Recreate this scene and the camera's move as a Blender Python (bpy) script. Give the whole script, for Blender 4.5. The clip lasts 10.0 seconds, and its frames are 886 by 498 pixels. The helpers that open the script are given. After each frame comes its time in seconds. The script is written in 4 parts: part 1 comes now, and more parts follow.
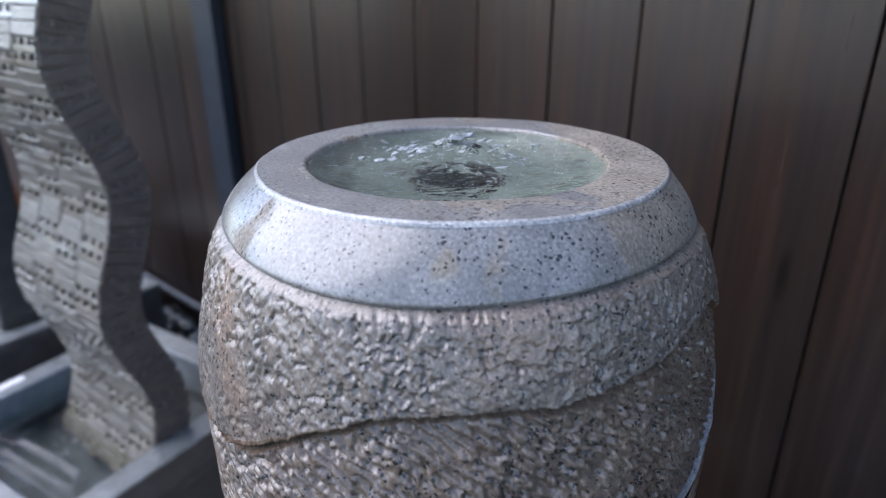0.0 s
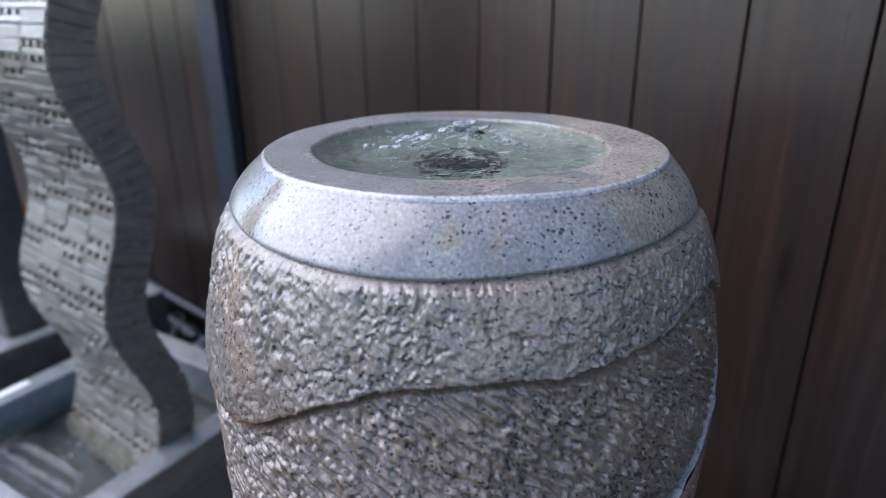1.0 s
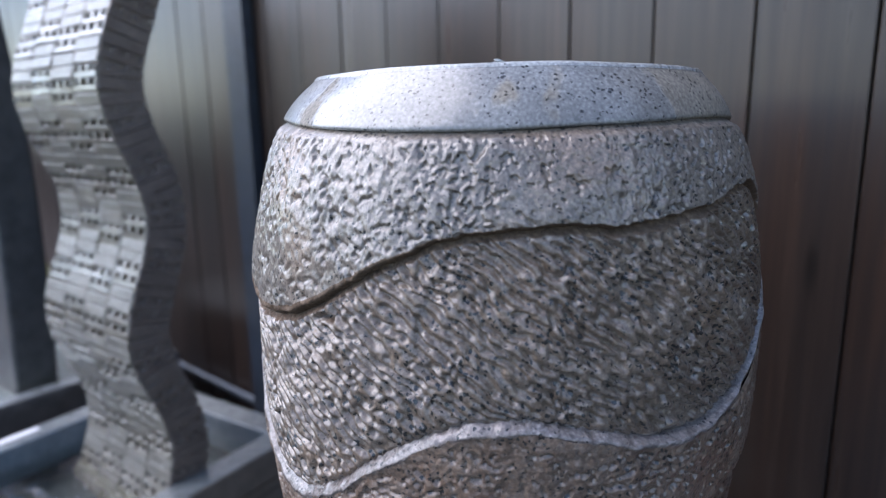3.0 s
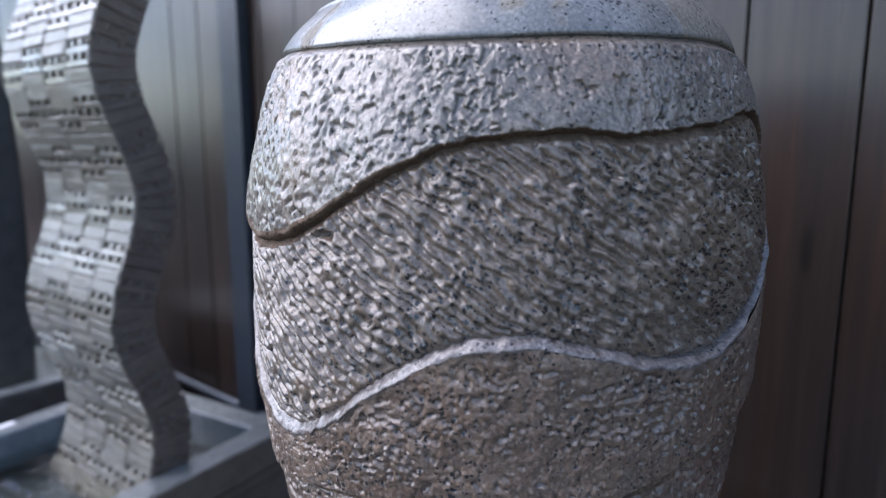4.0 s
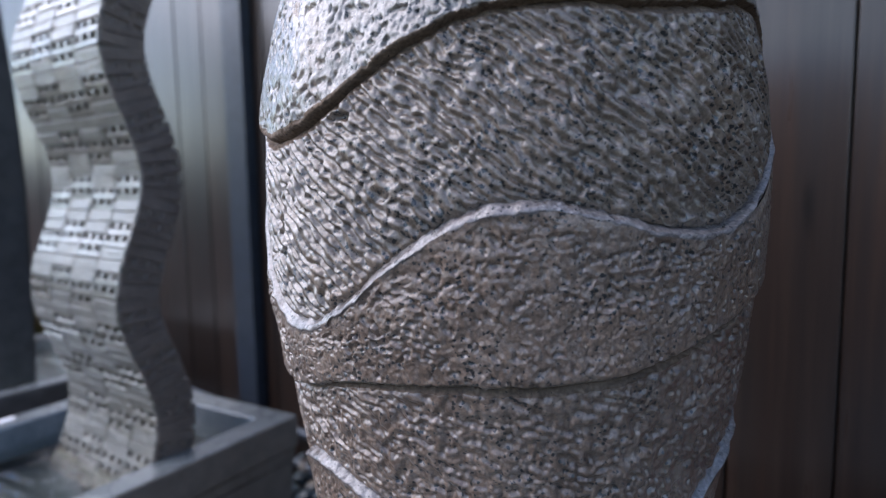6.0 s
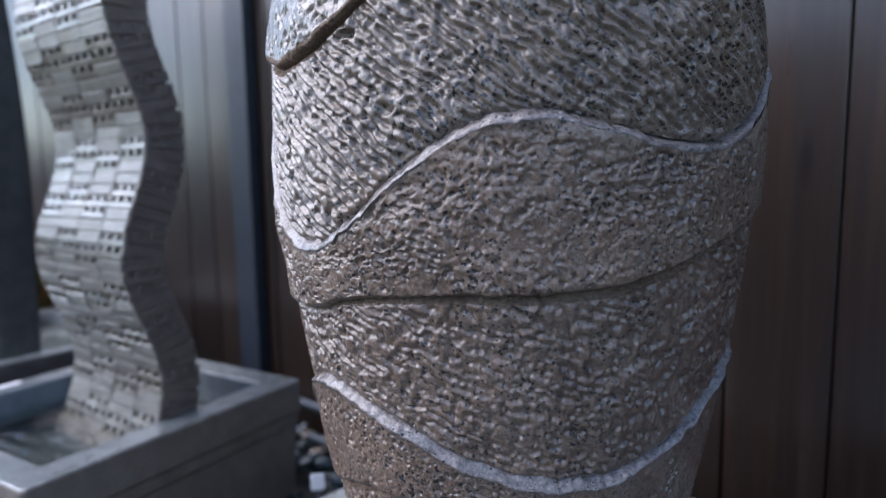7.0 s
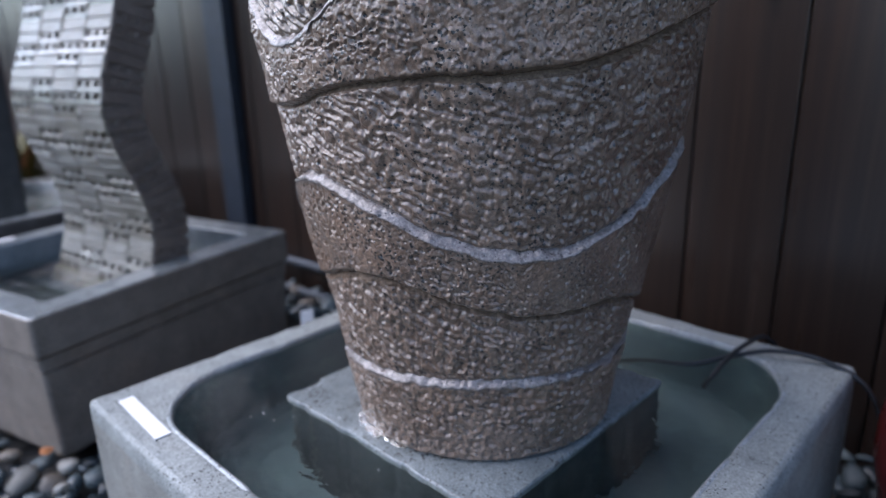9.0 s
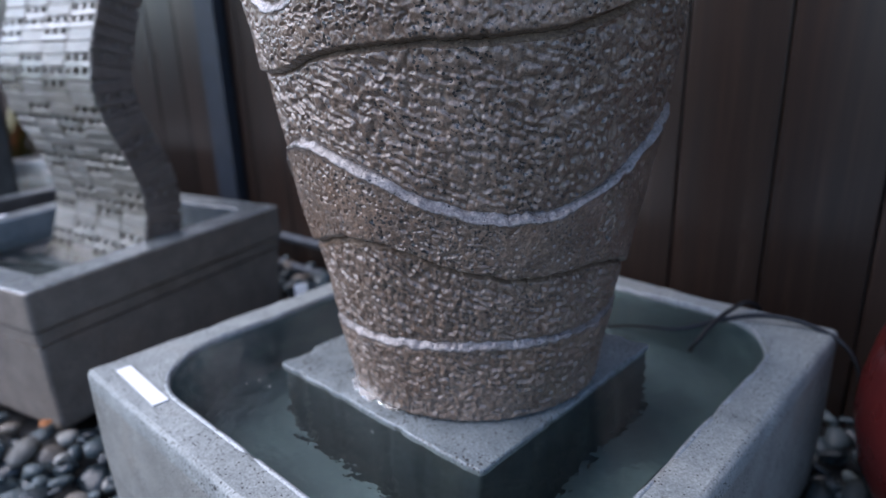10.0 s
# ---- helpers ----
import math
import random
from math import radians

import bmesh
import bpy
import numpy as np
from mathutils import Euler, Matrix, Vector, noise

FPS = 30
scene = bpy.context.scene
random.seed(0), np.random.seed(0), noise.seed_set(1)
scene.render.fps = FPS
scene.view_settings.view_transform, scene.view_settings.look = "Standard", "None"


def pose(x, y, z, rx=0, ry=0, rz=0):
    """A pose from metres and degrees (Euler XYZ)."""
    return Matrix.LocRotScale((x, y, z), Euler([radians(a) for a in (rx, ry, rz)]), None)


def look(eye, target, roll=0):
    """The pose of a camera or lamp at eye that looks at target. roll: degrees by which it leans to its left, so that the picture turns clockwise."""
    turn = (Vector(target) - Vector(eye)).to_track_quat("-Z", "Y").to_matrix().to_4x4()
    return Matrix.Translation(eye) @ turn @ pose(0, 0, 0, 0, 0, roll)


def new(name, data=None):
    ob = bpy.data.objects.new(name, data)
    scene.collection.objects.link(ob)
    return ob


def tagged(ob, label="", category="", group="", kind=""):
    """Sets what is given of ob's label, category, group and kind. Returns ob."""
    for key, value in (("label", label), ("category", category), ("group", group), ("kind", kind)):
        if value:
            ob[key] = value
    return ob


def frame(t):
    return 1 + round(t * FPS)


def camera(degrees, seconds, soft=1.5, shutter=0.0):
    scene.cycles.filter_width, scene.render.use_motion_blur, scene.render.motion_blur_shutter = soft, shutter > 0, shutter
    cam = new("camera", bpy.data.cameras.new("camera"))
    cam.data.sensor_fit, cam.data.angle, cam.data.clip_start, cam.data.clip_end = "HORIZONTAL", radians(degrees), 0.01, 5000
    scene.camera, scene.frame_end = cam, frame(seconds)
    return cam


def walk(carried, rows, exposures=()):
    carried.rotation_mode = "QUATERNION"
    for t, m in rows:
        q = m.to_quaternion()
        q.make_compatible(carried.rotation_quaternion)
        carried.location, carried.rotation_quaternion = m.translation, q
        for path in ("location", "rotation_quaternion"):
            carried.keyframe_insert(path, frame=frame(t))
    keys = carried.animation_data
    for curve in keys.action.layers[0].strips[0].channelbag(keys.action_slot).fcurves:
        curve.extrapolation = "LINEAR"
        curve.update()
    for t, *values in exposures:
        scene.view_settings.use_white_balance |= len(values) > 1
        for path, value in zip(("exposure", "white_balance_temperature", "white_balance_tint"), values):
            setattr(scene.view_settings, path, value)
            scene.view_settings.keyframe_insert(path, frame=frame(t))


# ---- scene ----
EXPO = [(0.0, 0.91, 6900, 17), (2.5, 1.0, 6890, 17), (4.5, 0.94, 6880, 17), (7.0, 0.88, 6870, 17), (10.0, 0.88, 6880, 17)]
cam = camera(68.1, 10.0, soft=1.0)
cam.data.dof.use_dof = True
cam.data.dof.focus_distance = 0.472
cam.data.dof.aperture_fstop = 3.9
# seconds, place, turn
PATH = [
    (0.0, 0.0630, 0.0402, 1.0762, 67.09, 0.37, 2.02),
    (0.5, 0.0636, 0.0367, 1.0719, 67.12, 0.50, 2.17),
    (1.0, 0.0620, 0.0245, 1.0571, 68.30, 0.69, 2.11),
    (1.5, 0.0598, 0.0093, 1.0347, 70.20, 1.18, 2.15),
    (2.0, 0.0514, -0.0157, 0.9945, 73.79, 1.33, 2.29),
    (2.5, 0.0400, -0.0335, 0.9534, 76.45, 1.14, 2.53),
    (2.7, 0.0360, -0.0344, 0.9363, 77.21, 1.10, 2.64),
    (3.8, 0.0216, -0.0358, 0.8477, 80.14, 0.10, 1.86),
    (4.0, 0.0201, -0.0364, 0.8363, 80.62, 0.02, 1.60),
    (4.5, 0.0172, -0.0398, 0.8143, 81.33, 0.41, 1.12),
    (5.0, 0.0147, -0.0461, 0.7878, 82.44, 0.69, 1.14),
    (5.5, 0.0119, -0.0511, 0.7615, 83.39, 0.85, 1.24),
    (5.7, 0.0107, -0.0530, 0.7509, 83.74, 0.86, 1.28),
    (6.8, 0.0061, -0.0691, 0.6935, 83.64, 0.86, 1.34),
    (7.0, 0.0059, -0.0739, 0.6841, 82.98, 0.86, 1.30),
    (7.5, 0.0062, -0.0880, 0.6624, 80.93, 0.93, 1.06),
    (8.0, 0.0090, -0.1000, 0.6422, 78.07, 1.22, 0.74),
    (8.5, 0.0125, -0.1123, 0.6280, 75.34, 1.34, 0.32),
    (9.0, 0.0153, -0.1282, 0.6158, 73.15, 1.43, -0.21),
    (9.5, 0.0176, -0.1375, 0.6094, 71.94, 1.55, -0.57),
    (10.0, 0.0183, -0.1427, 0.6067, 71.33, 1.77, -0.89),
]
walk(cam, [(t, pose(x, y, z, a, b, c)) for t, x, y, z, a, b, c in PATH], exposures=EXPO)

# ---- sky, sun ----
SUN_AZ, SUN_EL = 180.0, 46.0      # the bright side of the sky, degrees from +x, and its height
world = bpy.data.worlds.new("sky")
scene.world = world
world.use_nodes = True
wn = world.node_tree
sky = wn.nodes.new("ShaderNodeTexSky")
sky.sky_type = 'NISHITA'
sky.sun_disc = False
sky.sun_elevation = radians(SUN_EL)
sky.sun_rotation = radians(90 - SUN_AZ)
sky.air_density, sky.dust_density, sky.ozone_density = 1.0, 0.0, 2.5
wn.links.new(sky.outputs[0], wn.nodes["Background"].inputs[0])
wn.nodes["Background"].inputs[1].default_value = 0.185
sun_data = bpy.data.lights.new("sun", 'SUN')
sun_data.energy, sun_data.angle, sun_data.color = 2.45, radians(68), (0.93, 0.94, 1.0)
sun = new("sun", sun_data)
sa, se = radians(SUN_AZ), radians(SUN_EL)
sun.matrix_world = look((math.cos(sa) * math.cos(se) * 8, math.sin(sa) * math.cos(se) * 8, math.sin(se) * 8), (0, 0, 0))


# ---- materials ----
class Nodes:
    """A principled material and short calls that add nodes to it."""
    def __init__(self, name, rough=0.6, metal=0.0, spec=0.5):
        self.mat = bpy.data.materials.new(name)
        self.mat.use_nodes = True
        self.tree = self.mat.node_tree
        self.bsdf = self.tree.nodes["Principled BSDF"]
        self.bsdf.inputs["Roughness"].default_value = rough
        self.bsdf.inputs["Metallic"].default_value = metal
        self.bsdf.inputs["Specular IOR Level"].default_value = spec
        self.co = self.tree.nodes.new("ShaderNodeTexCoord").outputs["Object"]

    def link(self, a, b):
        self.tree.links.new(a, b)

    def map(self, scale=(1, 1, 1), turn=(0, 0, 0)):
        n = self.tree.nodes.new("ShaderNodeMapping")
        n.inputs["Scale"].default_value = scale
        n.inputs["Rotation"].default_value = turn
        self.link(self.co, n.inputs[0])
        return n.outputs[0]

    def noise(self, scale, detail=4, co=None, rough=0.55):
        n = self.tree.nodes.new("ShaderNodeTexNoise")
        n.inputs["Scale"].default_value = scale
        n.inputs["Detail"].default_value = detail
        n.inputs["Roughness"].default_value = rough
        self.link(co or self.co, n.inputs["Vector"])
        return n.outputs["Fac"]

    def cells(self, scale, co=None, feature='F1'):
        n = self.tree.nodes.new("ShaderNodeTexVoronoi")
        n.feature = feature
        n.inputs["Scale"].default_value = scale
        self.link(co or self.co, n.inputs["Vector"])
        return n.outputs["Distance"]

    def ramp(self, fac, *stops):
        n = self.tree.nodes.new("ShaderNodeValToRGB")
        el = n.color_ramp.elements
        while len(el) < len(stops):
            el.new(0.5)
        for e, (at, col) in zip(el, stops):
            e.position = at
            e.color = (*col, 1) if isinstance(col, tuple) else (col, col, col, 1)
        self.link(fac, n.inputs[0])
        return n.outputs[0]

    def mix(self, fac, a, b, mode='MIX'):
        n = self.tree.nodes.new("ShaderNodeMix")
        n.data_type, n.blend_type = 'RGBA', mode
        for i, v in ((0, fac), (6, a), (7, b)):
            socket = n.inputs[i]
            if isinstance(v, (int, float)):
                socket.default_value = v if i == 0 else (v, v, v, 1)
            elif isinstance(v, tuple):
                socket.default_value = (*v, 1)
            else:
                self.link(v, socket)
        return n.outputs[2]

    def random(self):
        return self.tree.nodes.new("ShaderNodeObjectInfo").outputs["Random"]

    def shift(self):
        """Moves the pattern by the object's random number, so that alike pieces differ."""
        add = self.tree.nodes.new("ShaderNodeVectorMath")
        add.operation = 'ADD'
        scaled = self.tree.nodes.new("ShaderNodeVectorMath")
        scaled.operation = 'SCALE'
        scaled.inputs[0].default_value = (7.0, 5.0, 11.0)
        self.link(self.random(), scaled.inputs["Scale"])
        self.link(self.co, add.inputs[0])
        self.link(scaled.outputs[0], add.inputs[1])
        self.co = add.outputs[0]

    def finish(self, color=None, rough=None, height=None, depth=0.001, strength=1.0):
        if color is not None:
            if isinstance(color, tuple):
                self.bsdf.inputs["Base Color"].default_value = (*color, 1)
            else:
                self.link(color, self.bsdf.inputs["Base Color"])
        if rough is not None:
            self.link(rough, self.bsdf.inputs["Roughness"])
        if height is not None:
            b = self.tree.nodes.new("ShaderNodeBump")
            b.inputs["Distance"].default_value = depth
            b.inputs["Strength"].default_value = strength
            self.link(height, b.inputs["Height"])
            self.link(b.outputs[0], self.bsdf.inputs["Normal"])
            self.link(b.outputs[0], self.bsdf.inputs["Coat Normal"])
        return self.mat


def stone(name, dark, light, warm, pores, rough_lo, rough_hi, bump=0.0006, grain=420.0, film=0.0, drips=False, sheen=0.2, specks=0.0, crystal=0.55):
    """Granite-like cast stone: mottled colour, orange blush, black pores, wet gloss in patches."""
    n = Nodes(name)
    raw = n.co
    n.shift()
    mottled = n.ramp(n.noise(26, 6), (0.3, dark), (0.7, light))
    if specks:
        grains = n.tree.nodes.new("ShaderNodeTexVoronoi")
        grains.inputs["Scale"].default_value = 330
        n.link(n.co, grains.inputs["Vector"])
        mottled = n.mix(n.ramp(grains.outputs["Color"], (0.60, 0.0), (0.70, specks)), mottled, (0.34, 0.30, 0.275))
        mottled = n.mix(n.ramp(grains.outputs["Color"], (0.30, specks), (0.40, 0.0)), mottled, (0.045, 0.036, 0.030))
    blush = n.ramp(n.noise(9, 3), (0.56, 0.0), (0.76, 0.65))
    col = n.mix(blush, mottled, warm)
    fine = n.ramp(n.noise(grain, 3), (0.3, 0.66), (0.7, 1.3))
    col = n.mix(1.0, col, fine, 'MULTIPLY')
    crystals = n.ramp(n.cells(grain * 0.85), (0.05, 1.35), (0.35, 0.95), (0.75, 0.62))
    col = n.mix(crystal, col, crystals, 'MULTIPLY')
    patch = n.ramp(n.noise(22, 2), (0.30, 0.17), (0.70, 0.45))
    warp = n.tree.nodes.new("ShaderNodeTexNoise")
    warp.inputs["Scale"].default_value = 420
    n.link(n.co, warp.inputs["Vector"])
    bend = n.tree.nodes.new("ShaderNodeVectorMath")
    bend.operation = 'MULTIPLY_ADD'
    bend.inputs[1].default_value = (0.0035, 0.0035, 0.0035)
    n.link(warp.outputs["Color"], bend.inputs[0])
    n.link(n.co, bend.inputs[2])
    at = bend.outputs[0]
    dots = n.cells(290, at)
    pore_size = n.mix(1.0, patch, pores, 'MULTIPLY')
    some = n.tree.nodes.new("ShaderNodeTexVoronoi")
    some.inputs["Scale"].default_value = 290
    n.link(at, some.inputs["Vector"])
    pore_size = n.mix(1.0, pore_size, n.ramp(some.outputs["Color"], (0.42, 0.0), (0.62, 1.0)), 'MULTIPLY')
    less = n.tree.nodes.new("ShaderNodeMath")
    less.operation = 'LESS_THAN'
    n.link(dots, less.inputs[0])
    n.link(pore_size, less.inputs[1])
    col = n.mix(less.outputs[0], col, (0.02, 0.019, 0.018))
    gloss = n.ramp(n.noise(14, 5), (0.35, rough_lo), (0.68, rough_hi))
    height = n.mix(0.5, n.mix(0.5, n.noise(grain, 4), n.noise(grain * 0.4, 3)), less.outputs[0], 'SUBTRACT')
    n.bsdf.inputs["Coat Weight"].default_value = film
    if drips:
        # the film of water runs down one side in streams; the far shoulder stays dry
        sides = n.tree.nodes.new("ShaderNodeSeparateXYZ")
        n.link(raw, sides.inputs[0])
        dry = n.ramp(sides.outputs[0], (0.045, 0.0), (0.075, 0.10), (0.10, 0.24))
        run = n.mix(1.0, n.noise(1.0, 4, n.map((13, 13, 1.6))), dry, 'ADD')
        n.link(n.ramp(run, (0.56, 1.0), (0.60, 0.0)), n.bsdf.inputs["Coat Weight"])
        gloss = n.ramp(run, (0.56, rough_lo), (0.60, rough_hi + 0.15))
        col = n.mix(n.ramp(run, (0.56, 0.0), (0.60, 0.8)), col, n.mix(1.0, col, (1.08, 0.95, 0.79), 'MULTIPLY'))
    n.bsdf.inputs["Coat Roughness"].default_value = sheen
    n.bsdf.inputs["Coat IOR"].default_value = 1.5
    return n.finish(col, gloss, height, bump)


M_ROUGH = stone("wet_carved_granite", (0.160, 0.099, 0.066), (0.272, 0.184, 0.131), (0.32, 0.19, 0.12), 1.1, 0.3, 0.5, 0.0007, film=0.95, sheen=0.29, specks=0.22)
M_MID = stone("wet_chiselled_granite", (0.165, 0.114, 0.079), (0.262, 0.198, 0.149), (0.32, 0.20, 0.125), 1.2, 0.28, 0.48, 0.0005, film=1.0, sheen=0.27, specks=0.2)
M_GROOVE = stone("brown_groove_dirt", (0.125, 0.082, 0.056), (0.195, 0.135, 0.094), (0.21, 0.13, 0.08), 0.4, 0.6, 0.85, 0.0006)
M_GROOVE.node_tree.nodes["Principled BSDF"].inputs["Specular IOR Level"].default_value = 0.25
M_UPPER = stone("wet_pale_granite", (0.158, 0.128, 0.102), (0.258, 0.217, 0.180), (0.33, 0.215, 0.145), 1.0, 0.28, 0.48, 0.0005, film=1.0, sheen=0.26, specks=0.2)
M_COLLAR = stone("wet_polished_granite", (0.185, 0.182, 0.176), (0.29, 0.286, 0.275), (0.28, 0.25, 0.21), 0.95, 0.2, 0.5, 0.0003, film=1.0, drips=True, sheen=0.32)
# the bright highlight along the rim's outer edge is painted as a pale colour
M_RIM = stone("pale_granite_edge_highlight", (0.34, 0.34, 0.335), (0.52, 0.52, 0.51), (0.42, 0.39, 0.35), 0.6, 0.25, 0.45, 0.0008, film=1.0, sheen=0.2)
M_EDGE = stone("polished_pale_granite", (0.20, 0.165, 0.150), (0.295, 0.250, 0.232), (0.30, 0.22, 0.19), 0.85, 0.24, 0.48, 0.0012, film=0.9, sheen=0.15, specks=0.3)
# pale colour paints the white highlights along the basin's wet inner lip
M_LIP = stone("wet_lip_highlight", (0.27, 0.295, 0.305), (0.41, 0.445, 0.46), (0.34, 0.35, 0.34), 0.7, 0.4, 0.6, 0.0016, film=1.0, sheen=0.08)
M_CAST = stone("grey_cast_stone", (0.212, 0.230, 0.225), (0.326, 0.348, 0.338), (0.36, 0.35, 0.32), 0.85, 0.5, 0.75, 0.0006, crystal=0.22)
M_CAST_SIDE = stone("stained_grey_cast_stone", (0.205, 0.207, 0.190), (0.302, 0.304, 0.282), (0.31, 0.262, 0.20), 0.85, 0.5, 0.75, 0.0008, crystal=0.25)
M_CAST_WET = stone("wet_grey_cast_stone", (0.122, 0.138, 0.142), (0.212, 0.236, 0.24), (0.20, 0.19, 0.18), 0.9, 0.2, 0.4, 0.0008, film=0.9, sheen=0.3)
M_BROWN = stone("brown_grey_cast_stone", (0.172, 0.145, 0.122), (0.245, 0.210, 0.178), (0.25, 0.195, 0.155), 0.3, 0.5, 0.75, 0.0005, crystal=0.3)
M_SLAB = stone("dark_weathered_slab", (0.055, 0.055, 0.055), (0.098, 0.096, 0.094), (0.10, 0.09, 0.08), 0.3, 0.4, 0.6, 0.0006)
M_SIDE = stone("dark_damp_split_stone", (0.160, 0.126, 0.105), (0.240, 0.195, 0.165), (0.24, 0.18, 0.14), 0.3, 0.4, 0.65, 0.0010)
M_TILE = stone("wet_split_stone_tile", (0.098, 0.086, 0.061), (0.172, 0.154, 0.115), (0.18, 0.138, 0.08), 0.2, 0.26, 0.46, 0.0012, film=1.0, sheen=0.16)
M_TILE_FLAT = stone("damp_flat_stone_tile", (0.094, 0.084, 0.061), (0.168, 0.152, 0.117), (0.172, 0.134, 0.08), 0.2, 0.36, 0.56, 0.0022, film=1.0, sheen=0.30)
# the thicker films of running water shine more
for m, ior in ((M_TILE, 1.65), (M_TILE_FLAT, 1.55), (M_MID, 1.52), (M_UPPER, 1.52), (M_ROUGH, 1.5)):
    m.node_tree.nodes["Principled BSDF"].inputs["Coat IOR"].default_value = ior


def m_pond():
    n = Nodes("mottled_teal_stone", 0.7)
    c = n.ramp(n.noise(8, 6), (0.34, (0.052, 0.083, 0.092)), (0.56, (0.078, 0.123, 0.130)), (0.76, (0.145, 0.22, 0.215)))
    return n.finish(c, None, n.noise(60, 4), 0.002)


M_POND = m_pond()
M_PLINTH = stone("dark_soaked_stone", (0.130, 0.155, 0.162), (0.245, 0.278, 0.285), (0.22, 0.235, 0.23), 1.2, 0.4, 0.65, 0.0016, film=0.6, sheen=0.42)
# the bluish sky light on the inner walls is put into this colour
M_INNER_WALL = stone("sky_tinted_inner_wall", (0.165, 0.20, 0.225), (0.265, 0.31, 0.34), (0.22, 0.235, 0.24), 0.3, 0.3, 0.5, 0.0006)
M_DARK_TEAL = stone("dark_teal_stone", (0.014, 0.023, 0.026), (0.030, 0.045, 0.048), (0.03, 0.037, 0.034), 0.3, 0.4, 0.6, 0.0008)


def m_bowl():
    n = Nodes("pale_green_bowl_stone", 0.4)
    c = n.ramp(n.noise(30, 6), (0.3, (0.07, 0.094, 0.088)), (0.7, (0.165, 0.205, 0.19)))
    return n.finish(c, None, n.noise(200, 4), 0.0006)


M_BOWL = m_bowl()


def m_water(name, ripple, depth, tint):
    n = Nodes(name, 0.0)
    n.bsdf.inputs["Transmission Weight"].default_value = 1.0
    n.bsdf.inputs["IOR"].default_value = 1.333
    return n.finish(tint, None, n.noise(ripple, 3), depth)


M_WATER = m_water("clear_water", 60, 0.012, (0.84, 0.92, 0.90))
M_STILL = m_water("murky_green_water", 34, 0.003, (0.74, 0.87, 0.89))


def m_plank():
    n = Nodes("dark_stained_timber", 0.5, 0.0, 0.66)
    info = n.random()
    n.shift()
    grain = n.noise(1.0, 6, n.map((60, 60, 2.2)))
    fine = n.noise(1.0, 4, n.map((300, 300, 5)))
    c = n.ramp(grain, (0.28, (0.0165, 0.0102, 0.0077)), (0.55, (0.029, 0.0184, 0.0139)), (0.78, (0.049, 0.032, 0.0245)))
    c = n.mix(1.0, c, n.ramp(fine, (0.3, 0.75), (0.7, 1.2)), 'MULTIPLY')
    c = n.mix(1.0, c, n.ramp(info, (0.0, 0.8), (1.0, 1.2)), 'MULTIPLY')
    c = n.mix(n.ramp(n.noise(1.0, 3, n.map((14, 14, 0.8))), (0.42, 0.0), (0.70, 0.7)), c, n.mix(1.0, c, (1.38, 1.01, 0.78), 'MULTIPLY'))
    knots = n.ramp(n.cells(1.0, n.map((9, 9, 2.0))), (0.03, 0.4), (0.1, 1.0))
    c = n.mix(1.0, c, knots, 'MULTIPLY')
    return n.finish(c, n.ramp(grain, (0.3, 0.37), (0.7, 0.27)), fine, 0.0002)


M_PLANK = m_plank()


def m_pebble(joined):
    n = Nodes("dark_river_pebble", 0.45)
    r = n.tree.nodes.new("ShaderNodeNewGeometry").outputs["Random Per Island"] if joined else n.random()
    c = n.ramp(r, (0.0, (0.012, 0.017, 0.021)), (0.50, (0.042, 0.060, 0.068)), (0.84, (0.115, 0.145, 0.150)), (0.93, (0.14, 0.11, 0.085)), (0.98, (0.27, 0.26, 0.235)))
    c = n.mix(1.0, c, n.ramp(n.noise(60, 5), (0.3, 0.75), (0.7, 1.3)), 'MULTIPLY')
    return n.finish(c, n.ramp(n.noise(25, 3), (0.3, 0.14), (0.7, 0.34)), n.noise(240, 4), 0.0004)


M_PEBBLE = m_pebble(False)
M_PEBBLE_BED = m_pebble(True)


def m_gravel():
    n = Nodes("dark_gravel", 0.7)
    c = n.ramp(n.cells(22), (0.0, (0.03, 0.034, 0.038)), (0.6, (0.006, 0.007, 0.008)))
    return n.finish(c, None, n.cells(22), 0.01)


M_GRAVEL = m_gravel()


def plain(name, color, rough, metal=0.0, vary=0.25, scale=40):
    n = Nodes(name, rough, metal)
    c = n.mix(1.0, color, n.ramp(n.noise(scale, 5), (0.3, 1 - vary), (0.7, 1 + vary)), 'MULTIPLY')
    return n.finish(c, n.ramp(n.noise(scale * 2, 3), (0.3, max(0.03, rough - 0.08)), (0.7, rough + 0.08)), n.noise(scale * 6, 3), 0.0003)


M_POST = plain("blue_grey_painted_steel", (0.022, 0.029, 0.041), 0.45)
M_WALL = plain("dark_brown_stucco", (0.05, 0.042, 0.036), 0.8, scale=6)
M_BLACK = plain("black_rubber", (0.015, 0.016, 0.018), 0.45)
# white of drifting bubbles, and of glints painted on the water
M_FOAM_GLINT = plain("white_foam_and_glint", (0.55, 0.60, 0.62), 0.15, vary=0.3, scale=300)
M_FOAM_GLINT.node_tree.nodes["Principled BSDF"].inputs["Transmission Weight"].default_value = 0.45
M_TAG = plain("white_label_card", (0.82, 0.82, 0.84), 0.5, vary=0.04)
M_RED = plain("red_glazed_ceramic", (0.085, 0.010, 0.009), 0.3, vary=0.15, scale=14)
M_PIPE = plain("grey_plastic_pipe", (0.075, 0.092, 0.115), 0.5)
M_LEAF = plain("yellow_green_leaf", (0.11, 0.095, 0.022), 0.5, vary=0.4, scale=60)
M_DRYLEAF = plain("orange_dry_leaf", (0.42, 0.16, 0.06), 0.6, vary=0.4, scale=80)


